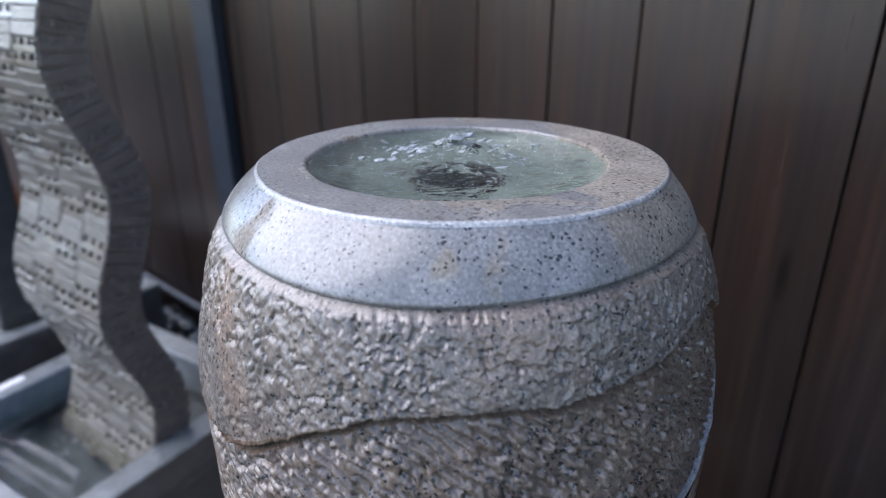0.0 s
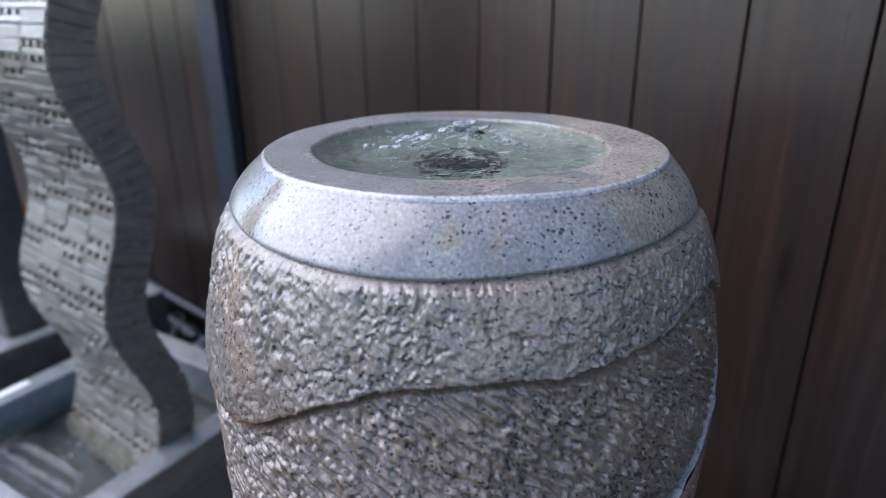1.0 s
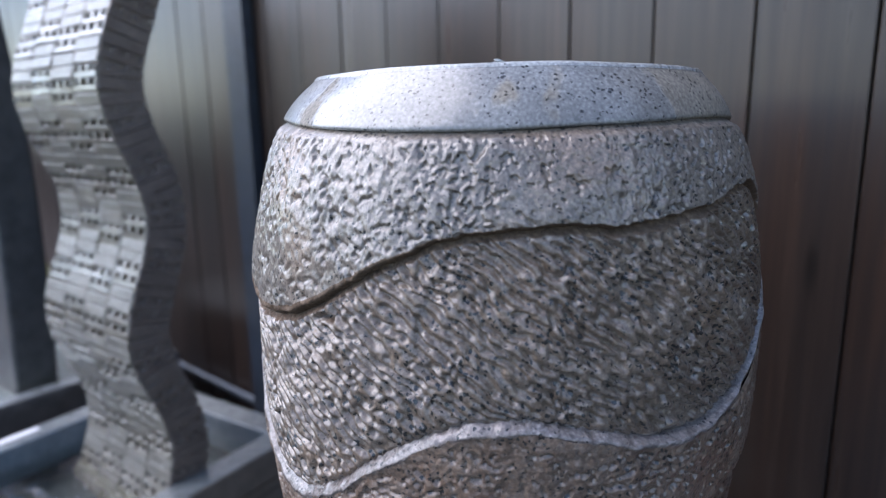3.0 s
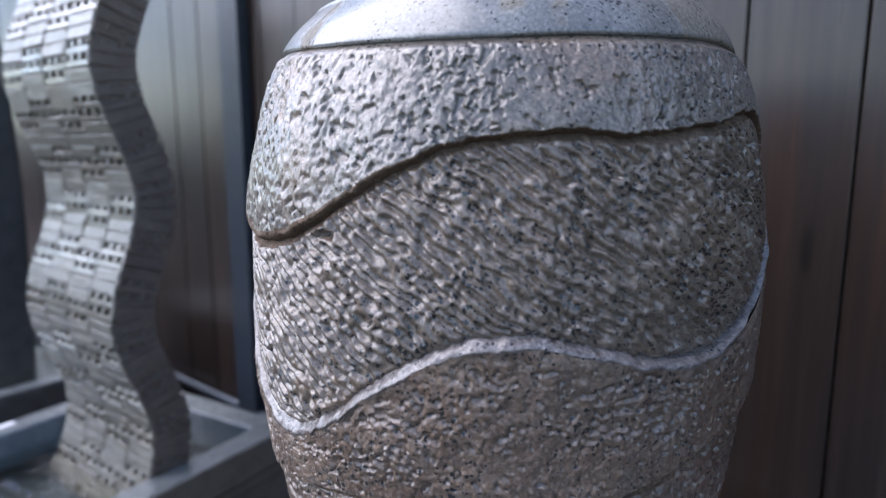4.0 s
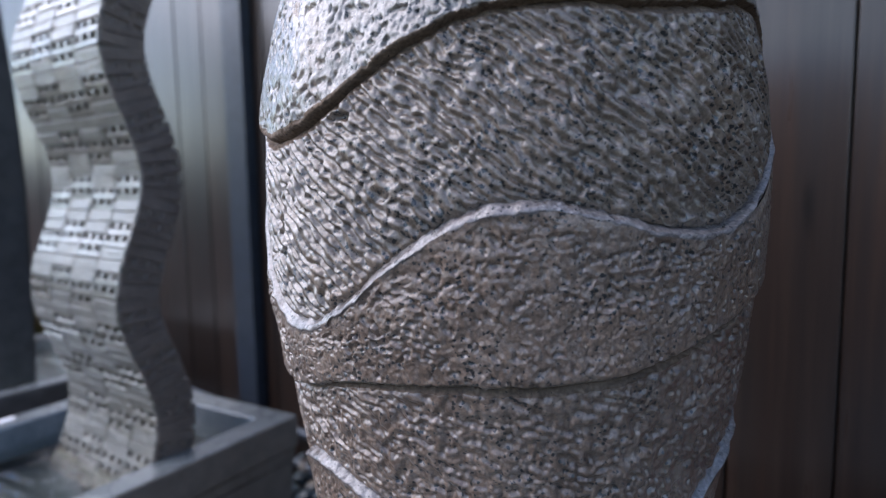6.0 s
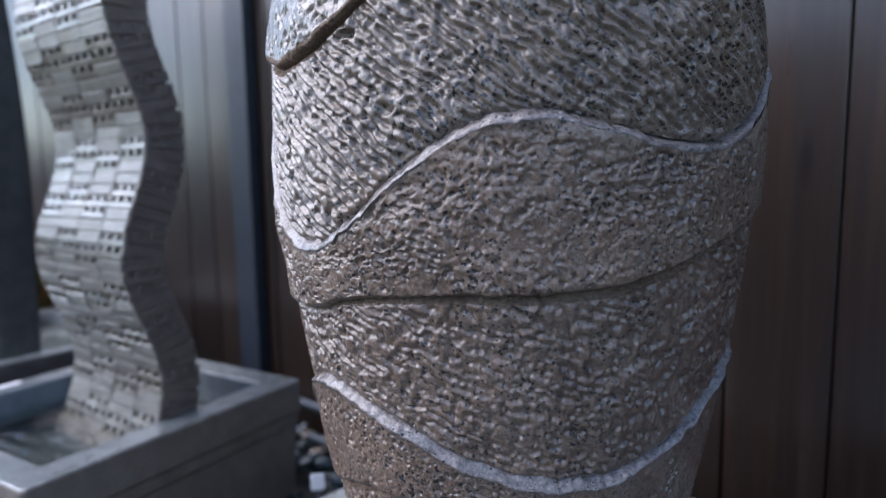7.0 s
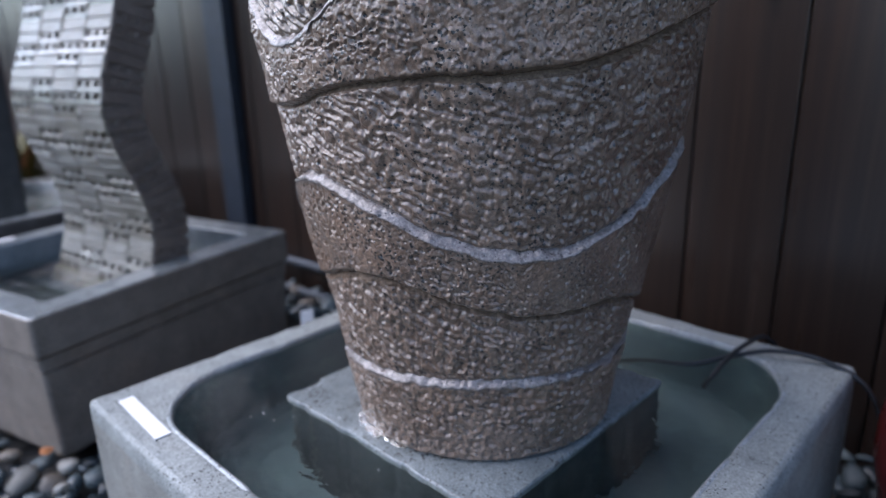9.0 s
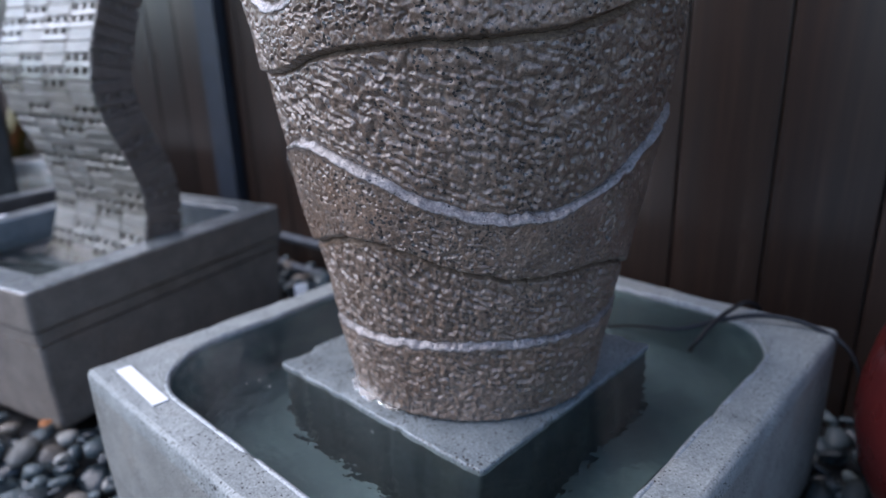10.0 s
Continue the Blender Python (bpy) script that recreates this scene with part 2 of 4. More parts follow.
# ---- mesh helpers ----
def part(name, bm, material, parent=None, label="", smooth=False):
    """Links a bmesh as one mesh object, under a thing or a part."""
    me = bpy.data.meshes.new(name)
    if smooth:
        for f in bm.faces:
            f.smooth = True
    bm.to_mesh(me)
    bm.free()
    for m in (material if isinstance(material, (list, tuple)) else [material]):
        me.materials.append(m)
    ob = new(name, me)
    if parent is not None:
        ob.parent = parent
    if label:
        ob["label"] = label
    return ob


def grid_part(name, co, material, parent=None, closed=True, label="", slots=None):
    """A smooth sheet from an array of rows x columns x 3; closed joins the last column to the first."""
    rows, cols = co.shape[:2]
    idx = np.arange(rows * cols).reshape(rows, cols)
    nxt = np.roll(idx, -1, axis=1)
    if not closed:
        idx, nxt = idx[:, :-1], nxt[:, :-1]
    quads = np.stack([idx[:-1], nxt[:-1], nxt[1:], idx[1:]], axis=-1).reshape(-1, 4)
    me = bpy.data.meshes.new(name)
    me.vertices.add(rows * cols)
    me.vertices.foreach_set("co", co.reshape(-1).astype(np.float32))
    me.loops.add(len(quads) * 4)
    me.loops.foreach_set("vertex_index", quads.reshape(-1).astype(np.int32))
    me.polygons.add(len(quads))
    me.polygons.foreach_set("loop_start", (np.arange(len(quads)) * 4).astype(np.int32))
    me.polygons.foreach_set("use_smooth", np.ones(len(quads), dtype=bool))
    for m in (material if isinstance(material, (list, tuple)) else [material]):
        me.materials.append(m)
    if slots is not None:
        me.polygons.foreach_set("material_index", np.repeat(np.asarray(slots), quads.shape[0] // (rows - 1)).astype(np.int32))
    me.update(calc_edges=True)
    me.validate()
    ob = new(name, me)
    if parent is not None:
        ob.parent = parent
    if label:
        ob["label"] = label
    return ob


def thing(name, m, label, category, group="", kind=""):
    ob = new(name)
    ob.empty_display_size = 0.05
    ob.matrix_world = m
    return tagged(ob, label, category, group, kind)


def box(bm, x0, x1, y0, y1, z0, z1, bevel=0.0, segments=2):
    out = bmesh.ops.create_cube(bm, size=1.0, matrix=Matrix.Translation(((x0 + x1) / 2, (y0 + y1) / 2, (z0 + z1) / 2)) @ Matrix.Diagonal((x1 - x0, y1 - y0, z1 - z0, 1)))
    if bevel:
        edges = list({e for v in out["verts"] for e in v.link_edges})
        bmesh.ops.bevel(bm, geom=edges, offset=bevel, segments=segments, affect='EDGES', profile=0.6)
    return bm


def lattice(x, y, seed):
    """Smooth value noise on the plane, 0 to 1."""
    xi, yi = np.floor(x).astype(np.int64), np.floor(y).astype(np.int64)
    fx, fy = x - xi, y - yi
    fx, fy = fx * fx * (3 - 2 * fx), fy * fy * (3 - 2 * fy)

    def h(a, b):
        k = (a * 374761393 + b * 668265263 + seed * 1442695041) & 0xFFFFFFFF
        k = ((k ^ (k >> 13)) * 1274126177) & 0xFFFFFFFF
        return ((k ^ (k >> 16)) & 0xFFFF) / 65535.0
    return (h(xi, yi) * (1 - fx) + h(xi + 1, yi) * fx) * (1 - fy) + (h(xi, yi + 1) * (1 - fx) + h(xi + 1, yi + 1) * fx) * fy


def step(a, b, x):
    t = np.clip((x - a) / (b - a), 0, 1)
    return t * t * (3 - 2 * t)


def tube(name, points, radius, material, parent=None, sides=10):
    """A smooth tube along a few control points."""
    pts = [Vector(q) for q in points]
    line = []
    for i in range(len(pts) - 1):
        a, b, c, d = pts[max(i - 1, 0)], pts[i], pts[i + 1], pts[min(i + 2, len(pts) - 1)]
        for s in range(8):
            t = s / 8
            line.append(0.5 * ((2 * b) + (c - a) * t + (2 * a - 5 * b + 4 * c - d) * t * t + (3 * b - a - 3 * c + d) * t ** 3))
    line.append(pts[-1])
    co = np.zeros((len(line) + 2, sides, 3))
    for i, q in enumerate(line):
        d = (line[min(i + 1, len(line) - 1)] - line[max(i - 1, 0)]).normalized()
        side = d.cross(Vector((0.13, 0.21, 1))).normalized()
        up = side.cross(d)
        for j in range(sides):
            a = 2 * math.pi * j / sides
            co[i + 1, j] = q + radius * (math.cos(a) * side + math.sin(a) * up)
    co[0], co[-1] = np.array(line[0]), np.array(line[-1])
    return grid_part(name, co, material, parent)


# ---- ground ----
bm = bmesh.new()
bmesh.ops.create_grid(bm, x_segments=40, y_segments=40, size=60)
for v in bm.verts:
    v.co.z = -0.03
ground = part("ground", bm, M_GRAVEL)
tagged(ground, "dark river gravel ground along the fence", "ground", kind="structure")

# ---- fence ----
FENCE_TURN, FENCE_OFF, SEAM0, PLANK = -38.8, 0.997, -0.995, 0.1472
ft = radians(FENCE_TURN)
fence = thing("fence", Matrix.Translation((-math.sin(ft) * FENCE_OFF, math.cos(ft) * FENCE_OFF, 0)) @ Matrix.Rotation(ft, 4, 'Z'),
              "dark brown stained timber fence of upright planks", "fence", kind="structure")
bm = bmesh.new()
box(bm, 0.0016, PLANK - 0.0016, 0.0, 0.02, -0.05, 2.1, 0.0030, 3)
plank_mesh = part("plank", bm, M_PLANK, fence)
plank_mesh.location = (SEAM0 - 64 * PLANK, 0, 0)
for k in range(-63, 54):
    ob = new("plank", plank_mesh.data)
    ob.parent = fence
    ob.location = (SEAM0 + k * PLANK, random.uniform(-0.0015, 0.0015), 0)
bm = bmesh.new()
box(bm, SEAM0 - 64 * PLANK, SEAM0 + 54 * PLANK, 0.021, 0.06, -0.05, 2.1)
part("backing_board", bm, M_BLACK, fence)

# walls added out of view; their height limits the light of the low sky
for wall_name, x0, x1, y0, y1 in (("wall_west", -7.9, -7.7, -5.2, 7.5), ("wall_south", -7.7, 6.0, -5.2, -5.0), ("wall_east", 6.0, 6.2, -5.2, -3.6)):
    bm = bmesh.new()
    box(bm, x0, x1, y0, y1, -0.05, 1.08)
    tagged(part(wall_name, bm, M_WALL), "unseen low dark brown wall added to close the yard", "wall", kind="structure")

post = thing("steel_post", fence.matrix_world @ Matrix.Translation((-1.525, 0.0, 0)), "blue-grey painted steel post against the timber fence", "post")
bm = bmesh.new()
box(bm, -0.045, 0.045, -0.034, -0.002, -0.05, 2.3, 0.003)
part("upright", bm, M_POST, post)
bm = bmesh.new()
box(bm, -0.06, 0.06, -0.06, -0.002, -0.05, 0.004, 0.002)
part("foot_plate", bm, M_POST, post)

# ---- the carved vase ----
AX, AY = 0.055, 0.561
RIM_Z, BASE_Z = 0.9380, 0.2325
vase = thing("stone_vase_fountain", Matrix.Translation((AX, AY, 0)), "wet carved grey granite vase fountain with wavy chiselled bands", "fountain")
PROFILE = np.polyfit([0.18, 0.26, 0.34, 0.42, 0.50, 0.58, 0.66, 0.70, 0.74, 0.78, 0.82, 0.86, 0.90, 0.94],
                     [0.131, 0.145, 0.160, 0.176, 0.192, 0.206, 0.216, 0.218, 0.219, 0.217, 0.212, 0.203, 0.188, 0.164], 6)


def radius_at(z):
    return np.polyval(PROFILE, z)


# columns: fine on the side that is seen, coarse behind
TH = np.radians(np.concatenate([np.arange(-180, 0, 0.21), np.arange(0, 180, 4.0)]))


def wave(c, th=TH):
    """Height of a carved line round the vase, from its harmonics (angle 0 faces the path)."""
    a = th + math.pi / 2
    z = np.full_like(a, c[0])
    for k in range(1, (len(c) + 1) // 2):
        z = z + c[2 * k - 1] * np.cos(k * a) + c[2 * k] * np.sin(k * a)
    return z


G1 = wave([0.8969, 0.004, -0.0037, -0.0009, 0.0029, -0.0031, 0.0019, 0.0008, -0.0008])
W1 = wave([0.7862, 0.0394, 0.0027, 0.0068, 0.0275, -0.0098, 0.0148, 0.0132, -0.0222])
W2 = wave([0.7464, -0.0617, 0.0201, -0.0079, 0.0269, 0.0236, -0.0043, 0.0167, -0.0154])
W3 = wave([0.6161, -0.0169, 0.0252, -0.0027, 0.01, 0.0037, -0.0034, -0.004, -0.0072])
W4 = wave([0.4553, 0.0406, 0.0262, -0.0128, -0.0173, -0.036, -0.017, 0.0096, 0.0063])
W5 = wave([0.3972, 0.0013, -0.0243, 0.0086, 0.0005, 0.0057, -0.0001, -0.0135, -0.0043])
W6 = wave([0.3122, 0.0121, 0.0094, 0.0009, -0.0048, -0.0021, -0.0012, 0.002, 0.0007])
FLOOR_LINE = np.full_like(TH, BASE_Z)
# lines never cross behind, where no carving is seen
LINES = [G1, W1, W2, W3, W4, W5, W6, FLOOR_LINE]
for k, line in enumerate(LINES[1:7]):
    line += 0.0026 * (lattice(TH / 0.09, TH * 0, 200 + k) - 0.5) + 0.0014 * (lattice(TH / 0.022, TH * 0, 220 + k) - 0.5)
for i in range(1, len(LINES)):
    LINES[i][:] = np.minimum(LINES[i], LINES[i - 1] - (0.035 if i < 7 else 0.0))


def octave(x, y, seed):
    """Two crossed layers of value noise, about -1 to 1."""
    return lattice(x, y, seed) + lattice(0.80 * x - 0.62 * y + 17.3, 0.64 * x + 0.83 * y + 5.1, seed + 71) - 1


def slanted(arc, z, seed, slant, warp):
    """The face's own directions, along and across the tool's strokes, bent a little."""
    ca, sa_ = math.cos(radians(slant)), math.sin(radians(slant))
    a = arc + warp * 2 * (lattice(arc / 0.021 + 9, z / 0.021, seed + 8) - 0.5) + 0.0016 * (lattice(arc / 0.0042, z / 0.0042, seed + 6) - 0.5)
    b = z + warp * 2 * (lattice(arc / 0.024 + 60, z / 0.018, seed + 9) - 0.5) + 0.0016 * (lattice(arc / 0.0042 + 40, z / 0.0042, seed + 7) - 0.5)
    return a * ca + b * sa_, -a * sa_ + b * ca


def swell(arc, z, seed):
    return 0.0032 * (lattice(arc / 0.05, z / 0.04, seed + 3) - 0.5)


def pitted(arc, z, seed, size=0.0046):
    """Worn face: smooth uneven plateaus with ragged pits picked out of them, and a fine hackle."""
    along, across = slanted(arc, z, seed, -28, 0.003)
    n = octave(along / size, across / (size * 0.72), seed) + 0.5 * octave(along / (size * 0.5), across / (size * 0.42), seed + 2)
    n = n + 0.7 * (lattice(arc / 0.045, z / 0.03, seed + 5) - 0.5)
    pit = step(0.14, 0.55, n)
    chunk = np.tanh(1.6 * octave(along / (size * 1.2) + 40, across / size * 1.1 + 40, seed + 11))
    hackle = octave(along / (size * 0.42) + 90, across / (size * 0.34) + 90, seed + 12)
    return -0.0018 * pit + 0.0006 * chunk + 0.0005 * hackle + swell(arc, z, seed)


def chiselled(arc, z, seed, slant, strength=1.0):
    """Chisel strokes: slanting ridges broken into short bright chips with hollows between them."""
    along, across = slanted(arc, z, seed, slant, 0.0035)
    row = np.sin(2 * math.pi * (across / 0.0074 + 0.46 * octave(along / 0.024, across / 0.016, seed + 1)))
    cut = np.sin(2 * math.pi * (along / 0.0135 + 1.1 * octave(along / 0.016, across / 0.0060, seed + 4)))
    n = 0.60 * row + 0.26 * cut + 1.20 * octave(along / 0.0080, across / 0.0050, seed + 2) + 0.50 * octave(along / 0.0038, across / 0.0026, seed + 3)
    return strength * 0.0015 * (np.tanh(1.8 * n) - 0.7 * np.clip(-n - 0.15, 0, 1)) + swell(arc, z, seed)


def beaded(arc, z, seed, slant, strength=1.0):
    """Bush-hammered face: rounded beads in loose slanting rows, with gaps between."""
    along, across = slanted(arc, z, seed, slant, 0.003)
    row = np.sin(2 * math.pi * (across / 0.0078 + 0.5 * octave(along / 0.016, across / 0.014, seed + 1)))
    n = 0.27 * row + 1.40 * octave(along / 0.0064, across / 0.0046, seed + 2) + 0.65 * octave(along / 0.0028, across / 0.0024, seed + 3)
    return strength * 0.0014 * (np.tanh(1.5 * n) - 0.6 * np.clip(-n - 0.15, 0, 1)) + swell(arc, z, seed)


def band(name, top, bottom, depth_top, depth_bottom, body, face, seed, slant=0, label="", strength=1.0, material=M_ROUGH, notch=None):
    """One carved band between two lines: its face stands out by body, and turns in at its upper and lower edge."""
    height = float(np.median((top - bottom)[:850]))
    rows = max(14, int(height / 0.00095))
    s = np.linspace(0, 1, rows)[:, None]
    z = bottom[None, :] * (1 - s) + top[None, :] * s
    arc = TH[None, :] * 0.21 + np.zeros_like(z)
    gap_top, gap_bottom = (top[None, :] - z), (z - bottom[None, :])
    if face == 'chiselled':
        relief = chiselled(arc, z, seed, slant, strength)
    elif face == 'beaded':
        relief = beaded(arc, z, seed, slant, strength)
    elif face == 'fine':
        relief = strength * pitted(arc, z, seed, 0.0040)
    else:
        relief = strength * pitted(arc, z, seed)
    if notch:
        # a slot broken out beside the groove
        slot = np.exp(-((arc - radians(notch[0]) * 0.21) / 0.0070) ** 4 - ((z - notch[1]) / 0.0026) ** 4)
    else:
        slot = 0.0
    inner = step(0.0, 0.010, gap_top) * step(0.0, 0.008, gap_bottom)
    off = body + relief * (0.2 + 0.8 * step(0.0, 0.006, gap_top)) * (0.55 + 0.45 * inner)
    off = off + (depth_top - body) * step(0.0065, 0.0, gap_top) + (depth_bottom - body) * step(0.0034, 0.0, gap_bottom)
    r = radius_at(z) + off - 0.008 * slot
    co = np.stack([r * np.cos(TH), r * np.sin(TH), z], axis=-1)
    slots = [0] * (rows - 1)
    if depth_bottom < -0.0045:
        slots[:4] = [1] * 4
    if depth_top < -0.005:
        slots[-6:] = [1] * 6
    return grid_part(name, co, [material, M_GROOVE], vase, True, label, slots=slots)


def ledge(name, line, r_out, r_in, width, label, seed, fade=0.0):
    """A polished slanting lip along a line: from the proud band below up to the sunk band above."""
    s = np.linspace(0, 1, 7)[:, None]
    wob = 0.0026 * (lattice(TH[None, :] / 0.05 + 0 * s, s * 3 + 0 * TH[None, :], seed) - 0.5)
    w = width * (0.45 + 0.8 * lattice(TH / 0.30, TH * 0, seed + 4) + 0.25 * lattice(TH / 0.03, TH * 0, seed + 6))[None, :]
    w = w * (1 - fade * step(-1.55, -0.75, TH))[None, :]
    z = line[None, :] + (s - 0.5) * w + 0.001 * (lattice(TH / 0.04, TH * 0, seed + 5)[None, :] - 0.5)
    off = r_out + (r_in - r_out) * s ** 1.4
    r = radius_at(line)[None, :] + off + wob
    z = np.concatenate([np.minimum(z[:1], line[None, :] - 0.0055), z, np.maximum(z[-1:], line[None, :] + 0.005)])
    r = np.concatenate([r[:1] - 0.0012, r, r[-1:] - 0.0012])
    co = np.stack([r * np.cos(TH), r * np.sin(TH), z], axis=-1)
    return grid_part(name, co, M_EDGE, vase, True, label)


OUT, IN = 0.0035, -0.0045
band("carved_band", G1 + 0.0002, W1 + 0.003, -0.0018, -0.0050, OUT, 'pitted', 11, label="rough pitted band under the smooth collar", strength=1.25, material=M_UPPER)
band("carved_band", W1 + 0.0045, W2 + 0.003, -0.0056, IN + 0.0012, IN + 0.003, 'chiselled', 23, -37, label="sunk band of slanting chisel strokes", strength=1.15, material=M_MID, notch=(-124.8, 0.7757))
ledge("polished_lip", W2, OUT, IN - 0.001, 0.010, "pale polished wavy lip", 5, 0.7)
band("carved_band", W2 - 0.004, W3 + 0.002, OUT - 0.0004, -0.0040, OUT, 'pitted', 37, label="raised pitted band", strength=1.3)
band("carved_band", W3 + 0.0028, W4 + 0.003, -0.0052, IN + 0.0012, IN + 0.003, 'beaded', 41, -22, label="sunk band of chisel strokes", strength=1.05)
ledge("polished_lip", W4, OUT, IN, 0.009, "pale polished wavy lip", 6, 0.45)
band("carved_band", W4 - 0.0035, W5 + 0.001, OUT - 0.0004, -0.003, OUT - 0.001, 'fine', 53, label="raised finely pitted band")
band("carved_band", W5 + 0.002, W6 + 0.003, -0.007, IN + 0.001, IN + 0.003, 'beaded', 61, -18, label="sunk band of chisel strokes", strength=1.1)
ledge("polished_lip", W6, OUT - 0.002, IN + 0.001, 0.008, "pale polished lip near the foot", 7, 0.65)
band("carved_band", W6 - 0.003, FLOOR_LINE, OUT - 0.0024, -0.004, OUT - 0.002, 'beaded', 71, -8, label="rough pitted foot of the vase", strength=0.9)

# smooth collar: shoulder, rim, and the mouth
R_RIM, R_MOUTH, MOUTH_Y = 0.1640, 0.1205, 0.0065
th_n = len(TH)
# the rim is not quite round, and its plane leans back a little
rim_r = R_RIM + 0.0030 * np.cos(TH) + 0.0030 * np.sin(TH)
rim_z = RIM_Z - 0.0024 * np.sin(TH)


def collar_row(r, z, shift=0.0):
    """A row round the axis; shift moves it towards the fence."""
    r = r * (1 + 0.005 * (lattice(TH / 0.5, TH * 0, 3) - 0.5))
    return np.stack([r * np.cos(TH), r * np.sin(TH) + shift, z + 0.0012 * (lattice(TH / 0.35, TH * 0, 8) - 0.5)], -1)


rows = []
zg = G1 + 0.0010
rg = radius_at(G1)
rows.append(collar_row(rg - 0.005, zg - 0.001))
for s in np.linspace(0, 1, 26):
    rows.append(collar_row(rg * (1 - s) + rim_r * s + 0.0030 * math.sin(math.pi * s) - 0.0014 * max(0.0, 1 - s / 0.05) + 0.002 * (1 - s), zg * (1 - s) + (rim_z - 0.0030) * s))
for a in (20, 45, 70, 90):
    rows.append(collar_row(rim_r - 0.0030 + 0.0030 * math.cos(radians(a)), rim_z - 0.0030 + 0.0030 * math.sin(radians(a))))
for s in np.linspace(0.05, 1, 14):
    rows.append(collar_row((rim_r - 0.0030) * (1 - s) + (R_MOUTH + 0.004) * s, rim_z - 0.0012 * s, MOUTH_Y * s))
for a in (20, 45, 70, 90):
    rows.append(collar_row(R_MOUTH + 0.004 - 0.004 * math.sin(radians(a)) + 0 * TH, rim_z - 0.0012 - 0.004 * (1 - math.cos(radians(a))), MOUTH_Y))
rows.append(collar_row(R_MOUTH - 0.002 + 0 * TH, rim_z - 0.014, MOUTH_Y))
grid_part("collar", np.stack(rows), [M_COLLAR, M_RIM], vase, True, "smooth wet polished granite collar and rim", slots=[1 if 26 <= k < 30 else 0 for k in range(len(rows) - 1)])
# bowl of the mouth, with the hole of the water pipe
TB = np.linspace(0, 2 * math.pi, 96, endpoint=False)
shape = [(R_MOUTH - 0.001, -0.010), (0.112, -0.020), (0.10, -0.030), (0.08, -0.037), (0.055, -0.041), (0.040, -0.043), (0.034, -0.046), (0.032, -0.055), (0.032, -0.11), (0.0, -0.111)]
co = np.array([[(r * math.cos(a), r * math.sin(a) + MOUTH_Y - (0.012 if r < 0.056 else 0.0), RIM_Z + z) for a in TB] for r, z in shape])
grid_part("bowl", co, [M_BOWL, M_BLACK], vase, True, "pale green stone bowl with a dark pipe hole", slots=[0, 0, 0, 0, 0, 1, 1, 1, 1])

# the water in the mouth wells up in the middle
rr = np.concatenate([np.linspace(R_MOUTH + 0.0014, 0.05, 40), np.linspace(0.048, 0.0, 40)])
TW = np.linspace(0, 2 * math.pi, 180, endpoint=False)
x, y = rr[:, None] * np.cos(TW), rr[:, None] * np.sin(TW)
swell = 0.012 * np.exp(-(rr[:, None] / 0.028) ** 2)
rip = 0.0010 * np.sin(rr[:, None] / 0.0035 + 3 * lattice(x / 0.02 + 40, y / 0.02 + 40, 2)) * np.exp(-rr[:, None] / 0.05)
chop = 0.016 * (lattice(x / 0.012 + 30, y / 0.012 + 30, 4) - 0.45) * np.exp(-(rr[:, None] / 0.038) ** 2) + 0.0075 * (lattice(x / 0.012 + 20, y / 0.009 + 20, 14) - 0.5) * np.exp(-((x + 0.008) ** 2 + (y - 0.025) ** 2) / 0.06 ** 2) + 0.0055 * (lattice(x / 0.005 + 60, y / 0.005 + 60, 5) - 0.5) * np.exp(-(rr[:, None] / 0.05) ** 2)
mild = 0.0018 * (lattice(x / 0.018 + 90, y / 0.018 + 90, 6) - 0.5) * step(R_MOUTH, R_MOUTH - 0.02, rr[:, None])
co = np.stack([x, y, swell + rip + chop + mild], axis=-1)
top_water = grid_part("bubbling_water", co, M_WATER)
top_water.location = (AX, AY + MOUTH_Y, RIM_Z - 0.0034)
top_water.rotation_euler = (-0.0146, 0, 0)
top_water.visible_shadow = False
tagged(top_water, "clear water bubbling up in the mouth of the vase", "water")

# white flecks round the spout, painted in place of sky glints on ripples
frng = random.Random(21)
surface = co.reshape(-1, 3)
bm = bmesh.new()
for k in range(190):
    loose = k % 5 == 0
    fx, fy = frng.gauss(-0.006, 0.045 if loose else 0.024), frng.gauss(0.020, 0.034 if loose else 0.022)
    if math.hypot(fx, fy) > 0.105 or (abs(fx) < 0.03 and -0.06 < fy < -0.012 and k % 4):
        continue
    near_v = surface[np.argmin((surface[:, 0] - fx) ** 2 + (surface[:, 1] - fy) ** 2)]
    size = frng.uniform(0.0008, 0.0042) * (1.25 - 5 * abs(math.hypot(fx, fy - 0.02)))
    out = bmesh.ops.create_icosphere(bm, subdivisions=2, radius=1.0, matrix=Matrix.LocRotScale((fx, fy, near_v[2] + 0.0003), Euler((frng.uniform(-0.5, 0.5), frng.uniform(-0.5, 0.5), frng.uniform(-0.6, 0.6))), (size * frng.uniform(0.9, 1.6), size * frng.uniform(0.6, 1.1), 0.0006 + 0.10 * size)))
    for v in out["verts"]:
        v.co.x += 0.0012 * math.sin(1300 * v.co.y + k)
        v.co.y += 0.0007 * math.sin(1100 * v.co.x + k)
part("foam", bm, M_FOAM_GLINT, top_water, "white flecks painted as glints on the water", smooth=True)

# ---- its basin ----
BASIN_TURN, BX, BY = -44.1, 0.053, 0.580
BASIN_Z = 0.232
HALF_X, HALF_Y = 0.322, 0.337        # along the front-right edge's normal and the front-left's
basin_m = Matrix.Translation((BX, BY, 0)) @ Matrix.Rotation(radians(BASIN_TURN), 4, 'Z')
